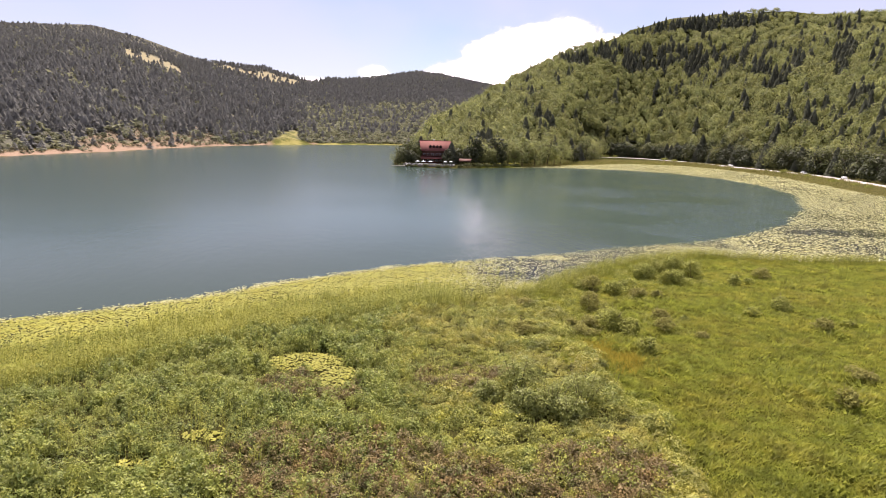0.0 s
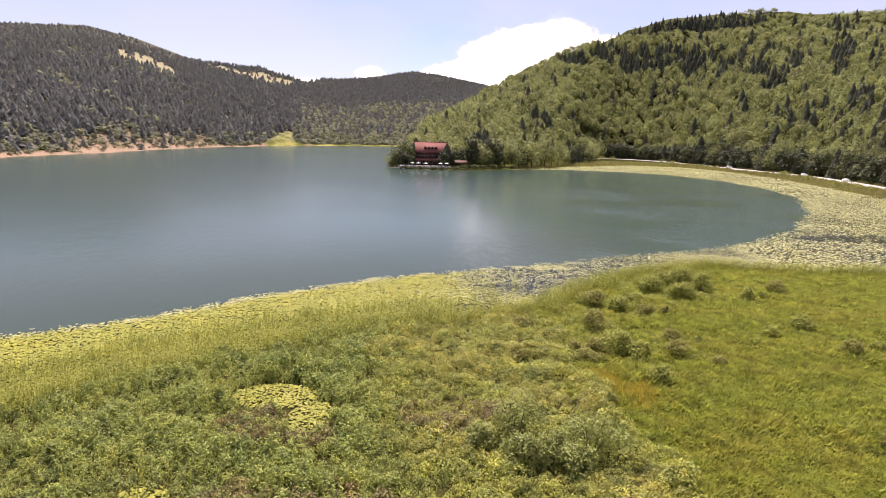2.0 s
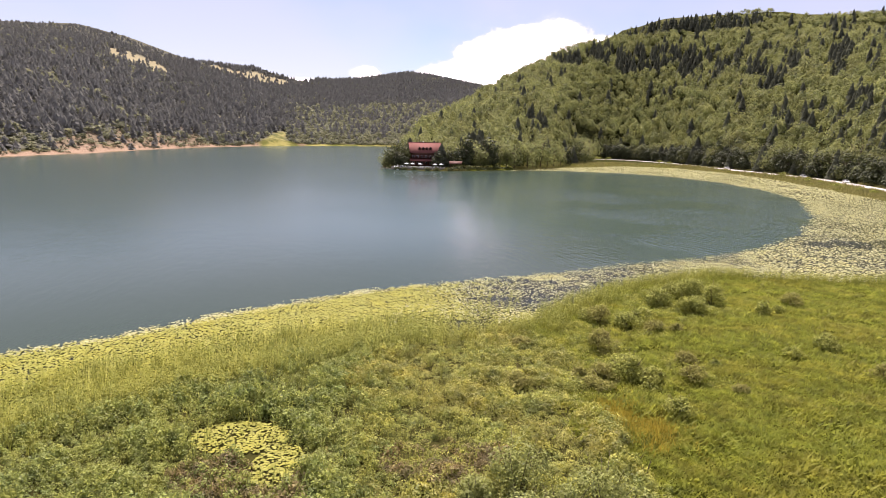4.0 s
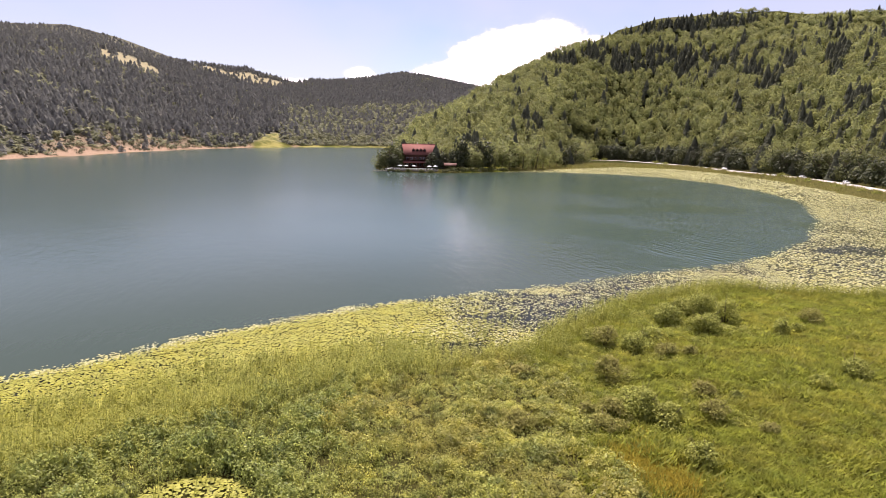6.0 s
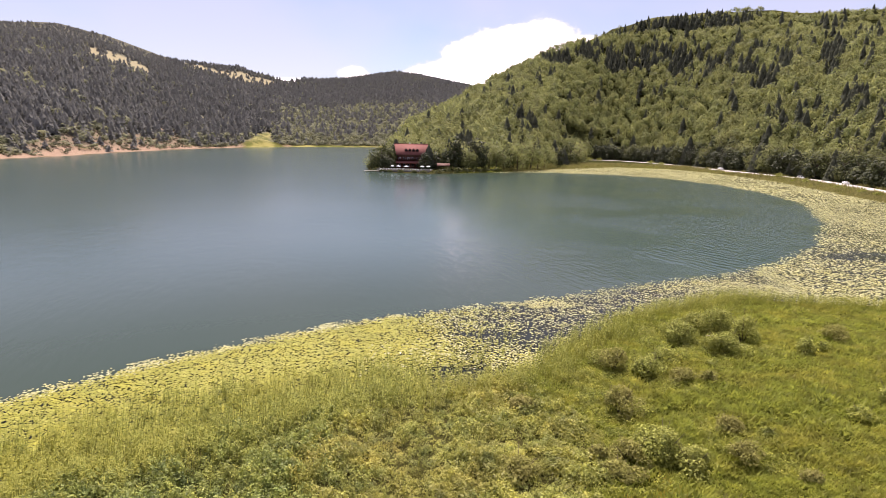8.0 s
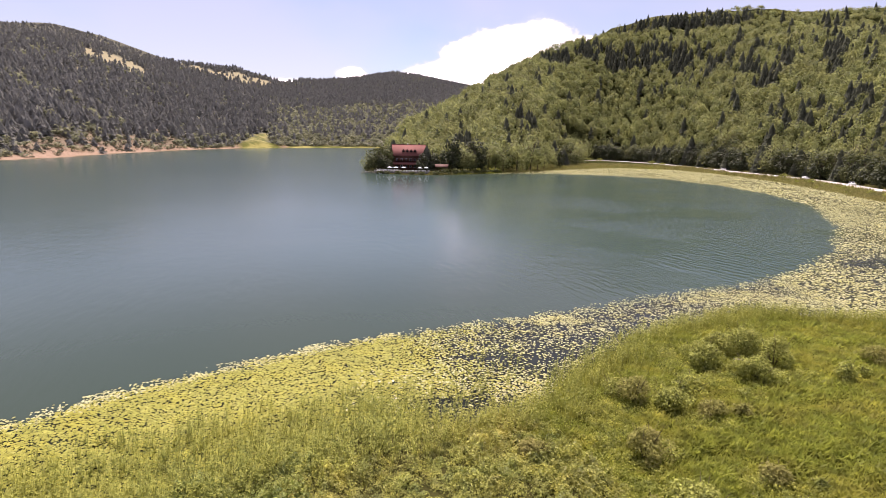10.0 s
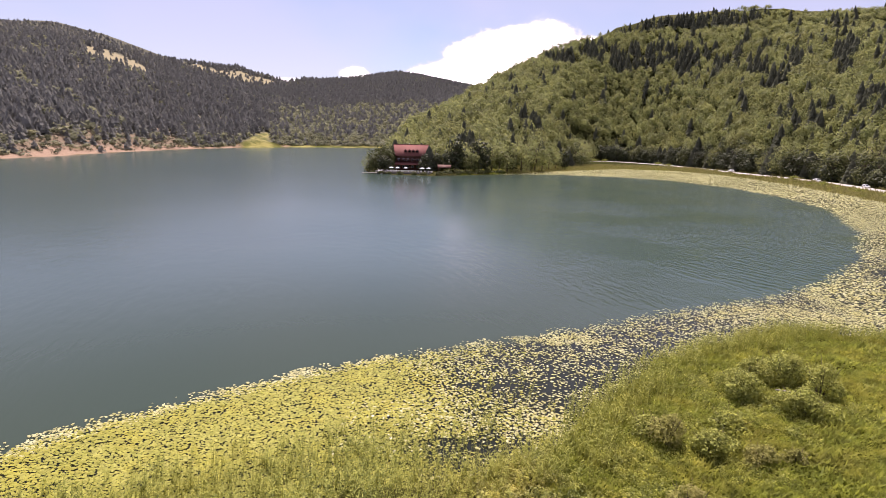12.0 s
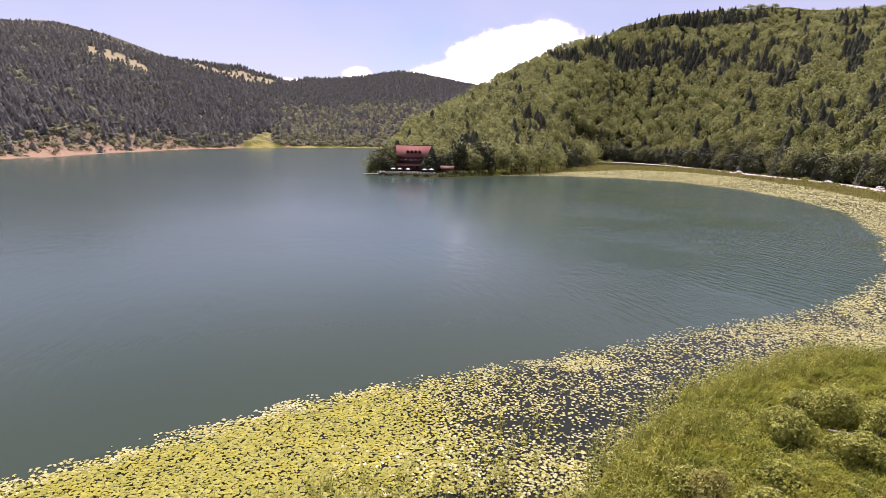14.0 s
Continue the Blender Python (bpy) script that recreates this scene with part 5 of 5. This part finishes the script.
def build_terrace_things():
    root = thing("parasol", label="white parasol on the lakeside terrace", category="parasol", group="terrace parasols")
    part("pole", Build().tube(((0, 0, 0), (0, 0, 2.5)), (0.04, 0.03), 6).mesh("pole", M["bark"]), root)
    v = [(0, 0, 2.75)] + [(1.5 * math.cos(6.2832 * k / 8), 1.5 * math.sin(6.2832 * k / 8), 2.1) for k in range(8)]
    v += [(x, y, z - 0.04) for x, y, z in v]
    top = Build().poly(v, *[(0, 1 + k, 1 + (k + 1) % 8) for k in range(8)], *[(9, 10 + (k + 1) % 8, 10 + k) for k in range(8)], *[(1 + k, 10 + k, 10 + (k + 1) % 8, 1 + (k + 1) % 8) for k in range(8)])
    part("canopy", top.mesh("canopy", M["white"]), root)
    table = thing("garden_table", label="white garden table on the terrace", category="table", group="terrace tables")
    part("tabletop", Build().box(-0.6, -0.6, 0.70, 0.6, 0.6, 0.75).mesh("tabletop", M["white"]), table)
    for x in (-0.5, 0.5):
        for y in (-0.5, 0.5):
            part("leg", Build().box(x - 0.03, y - 0.03, 0, x + 0.03, y + 0.03, 0.70).mesh("leg", M["white"]), table)
    chair = thing("garden_chair", label="white garden chair on the terrace", category="chair", group="terrace chairs")
    part("seat", Build().box(-0.23, -0.23, 0.42, 0.23, 0.23, 0.46).mesh("seat", M["white"]), chair)
    part("backrest", Build().box(-0.23, 0.20, 0.5, 0.23, 0.24, 0.95).mesh("backrest", M["white"]), chair)
    for x in (-0.2, 0.2):
        for y in (-0.2, 0.22):
            part("leg", Build().box(x - 0.02, y - 0.02, 0, x + 0.02, y + 0.02, 0.42 if y < 0 else 0.95).mesh("leg", M["white"]), chair)
    first = {}
    for ob, spots in ((root, [(-35, 386.5), (-31.5, 386), (-27, 385.5), (-18, 385.5), (-14.5, 388)]),
                      (table, [(-36.5, 387.5), (-33, 387), (-29.5, 386.5), (-25.5, 386), (-22.5, 385.5), (-19.5, 386.5), (-16, 386.5), (-13, 386)]),
                      (chair, [(x + dx, y) for x, y in ((-36.5, 387.5), (-33, 387), (-29.5, 386.5), (-25.5, 386), (-22.5, 385.5), (-19.5, 386.5), (-16, 386.5)) for dx in (-1.0, 1.0)])):
        for k, (x, y) in enumerate(spots):
            m = pose(x, y, 1.15, 0, 0, 20 * k)
            if k == 0:
                ob.matrix_basis = m
            else:
                copy_thing(ob, m)
    # a small open pavilion beside the inn
    z = float(height(np.array([(-6, 393)]))[0])
    hut = thing("garden_pavilion", (-6, 394, z), label="small open garden pavilion with a brown roof", category="pavilion")
    part("roof", gable(Build(), -3.6, 3.6, -2.6, 2.6, 2.7, 4.2, 0.15, 0.3).mesh("roof", M["timber"]), hut)
    for x in (-3.2, 3.2):
        for y in (-2.2, 2.2):
            part("post", Build().box(x - 0.09, y - 0.09, -0.3, x + 0.09, y + 0.09, 2.72).mesh("post", M["timber"]), hut)
    part("bench", Build().box(-2.6, 1.2, 0.42, 2.6, 1.7, 0.48).box(-2.6, 1.2, 0, -2.4, 1.7, 0.42).box(2.4, 1.2, 0, 2.6, 1.7, 0.42).mesh("bench", M["white"]), hut)


# ---- cars ----


def car_model(label):
    root = thing("car", label=label, category="car", group="cars on the road")
    hull = ((-2.1, 0.30), (2.1, 0.30), (2.15, 0.62), (2.0, 0.82), (0.95, 0.92), (0.30, 1.42), (-1.35, 1.46), (-1.95, 0.98), (-2.15, 0.85))
    part("body", Build().prism(hull, "y", -0.84, 0.84).mesh("body", M["white"]), root)
    for y0, y1 in ((-0.86, -0.845), (0.845, 0.86)):
        part("side_window", Build().prism(((0.72, 0.95), (0.22, 1.34), (-1.25, 1.37), (-1.7, 0.98)), "y", y0, y1).mesh("side_window", M["glass"]), root)
    part("windscreen", Build().poly([(0.97, -0.7, 0.95), (0.97, 0.7, 0.95), (0.36, 0.64, 1.41), (0.36, -0.64, 1.41)], (0, 1, 2, 3)).mesh("windscreen", M["glass"]), root)
    for x in (-1.3, 1.3):
        for y in (-0.78, 0.78):
            wheel = part("wheel", Build().tube(((x, y - 0.1, 0.31), (x, y + 0.1, 0.31)), (0.31, 0.31), 12).mesh("tyre", M["rubber"]), root)
            part("rim", Build().tube(((x, y - 0.115, 0.31), (x, y + 0.115, 0.31)), (0.18, 0.18), 8).mesh("rim", M["deadwood"]), wheel)
    return root


def build_cars():
    model = car_model("white car on the pale lakeside road")
    for k, (want, side) in enumerate((((193, 345), 1.4), ((199, 385), -1.5), ((183, 465), 1.4))):
        i = int(np.argmin(np.linalg.norm(road_mid - np.array(want), axis=1)))
        d = road_mid[i + 1] - road_mid[i - 1]
        d /= np.linalg.norm(d)
        x, y = road_mid[i] + np.array((-d[1], d[0])) * side
        m = pose(x, y, road_z[i], 0, 0, math.degrees(math.atan2(d[1], d[0])))
        if k == 0:
            model.matrix_basis = m
        else:
            copy_thing(model, m)


def build_bank():
    """Tall straw-coloured grass on the bank between the lilies and the road, and on the far shore."""
    p = np.concatenate((box_points(26000, 30, 255, 200, 600), box_points(9000, 130, 150, 200, 300)))
    sd, rd = shore(p), away(p, road_mid, False)
    keep = (sd > -3) & (sd < 30) & (rd > 5) & in_view(p)
    p = p[keep]
    tufts = [blades(6, 0.55, 1.0, 0.30, 0.5) for _ in range(6)]
    q = np.column_stack((p, np.maximum(height(p), -0.2)))
    size = (0.6 + 0.8 * rng.random(len(q)))[:, None] * np.ones(3)
    stuff("bank_grass", scatter("bank_grass", tufts, q, rng.random(len(q)) * 6.283, size, M["fringe"]), "straw-coloured grass on the bank below the road", "grass")


build_edge_trees()
build_bushes()
build_inn()
build_terrace_things()
build_cars()
build_bank()


# ---- the marsh under and behind the flight's start ----


def build_outskirts():
    p = box_points(5000, -48, -14, 26, 27)
    hem = p[:, 1] < 25 + 2 * rough(p, 0.3, 91)
    side = MEADOW(p[:, 1]) - p[:, 0] + 6 * rough(p, 0.13, 61) > 0
    dry = (shore(p) > 0.5) & (hem | (np.abs(p[:, 0]) > 0.75 * p[:, 1] + 5))
    mounds = [leaves(24, (0.55, 0.55, 0.60), 0.17, up=0.5, hollow=0.4, long=1.8, slim=True) for _ in range(6)]
    tufts = [blades(20, 0.50, 0.32, 0.17, 0.8, True) for _ in range(6)]
    for name, sel, moulds, mat, label in (("sparse_bog_shrubs", dry & side, mounds, M["shrub"], "low olive bog shrubs on open peat"),
                                          ("sparse_sedge", dry & ~side, tufts, M["sedge"], "yellow-green sedge tufts on the marsh meadow")):
        q = np.column_stack((p[sel], height(p[sel]) - 0.05))
        size = (0.8 + 0.7 * rng.random(len(q)))[:, None] * np.ones(3)
        stuff(name, scatter(name, moulds, q, rng.random(len(q)) * 6.283, size, mat), label, "marsh plants")


build_outskirts()
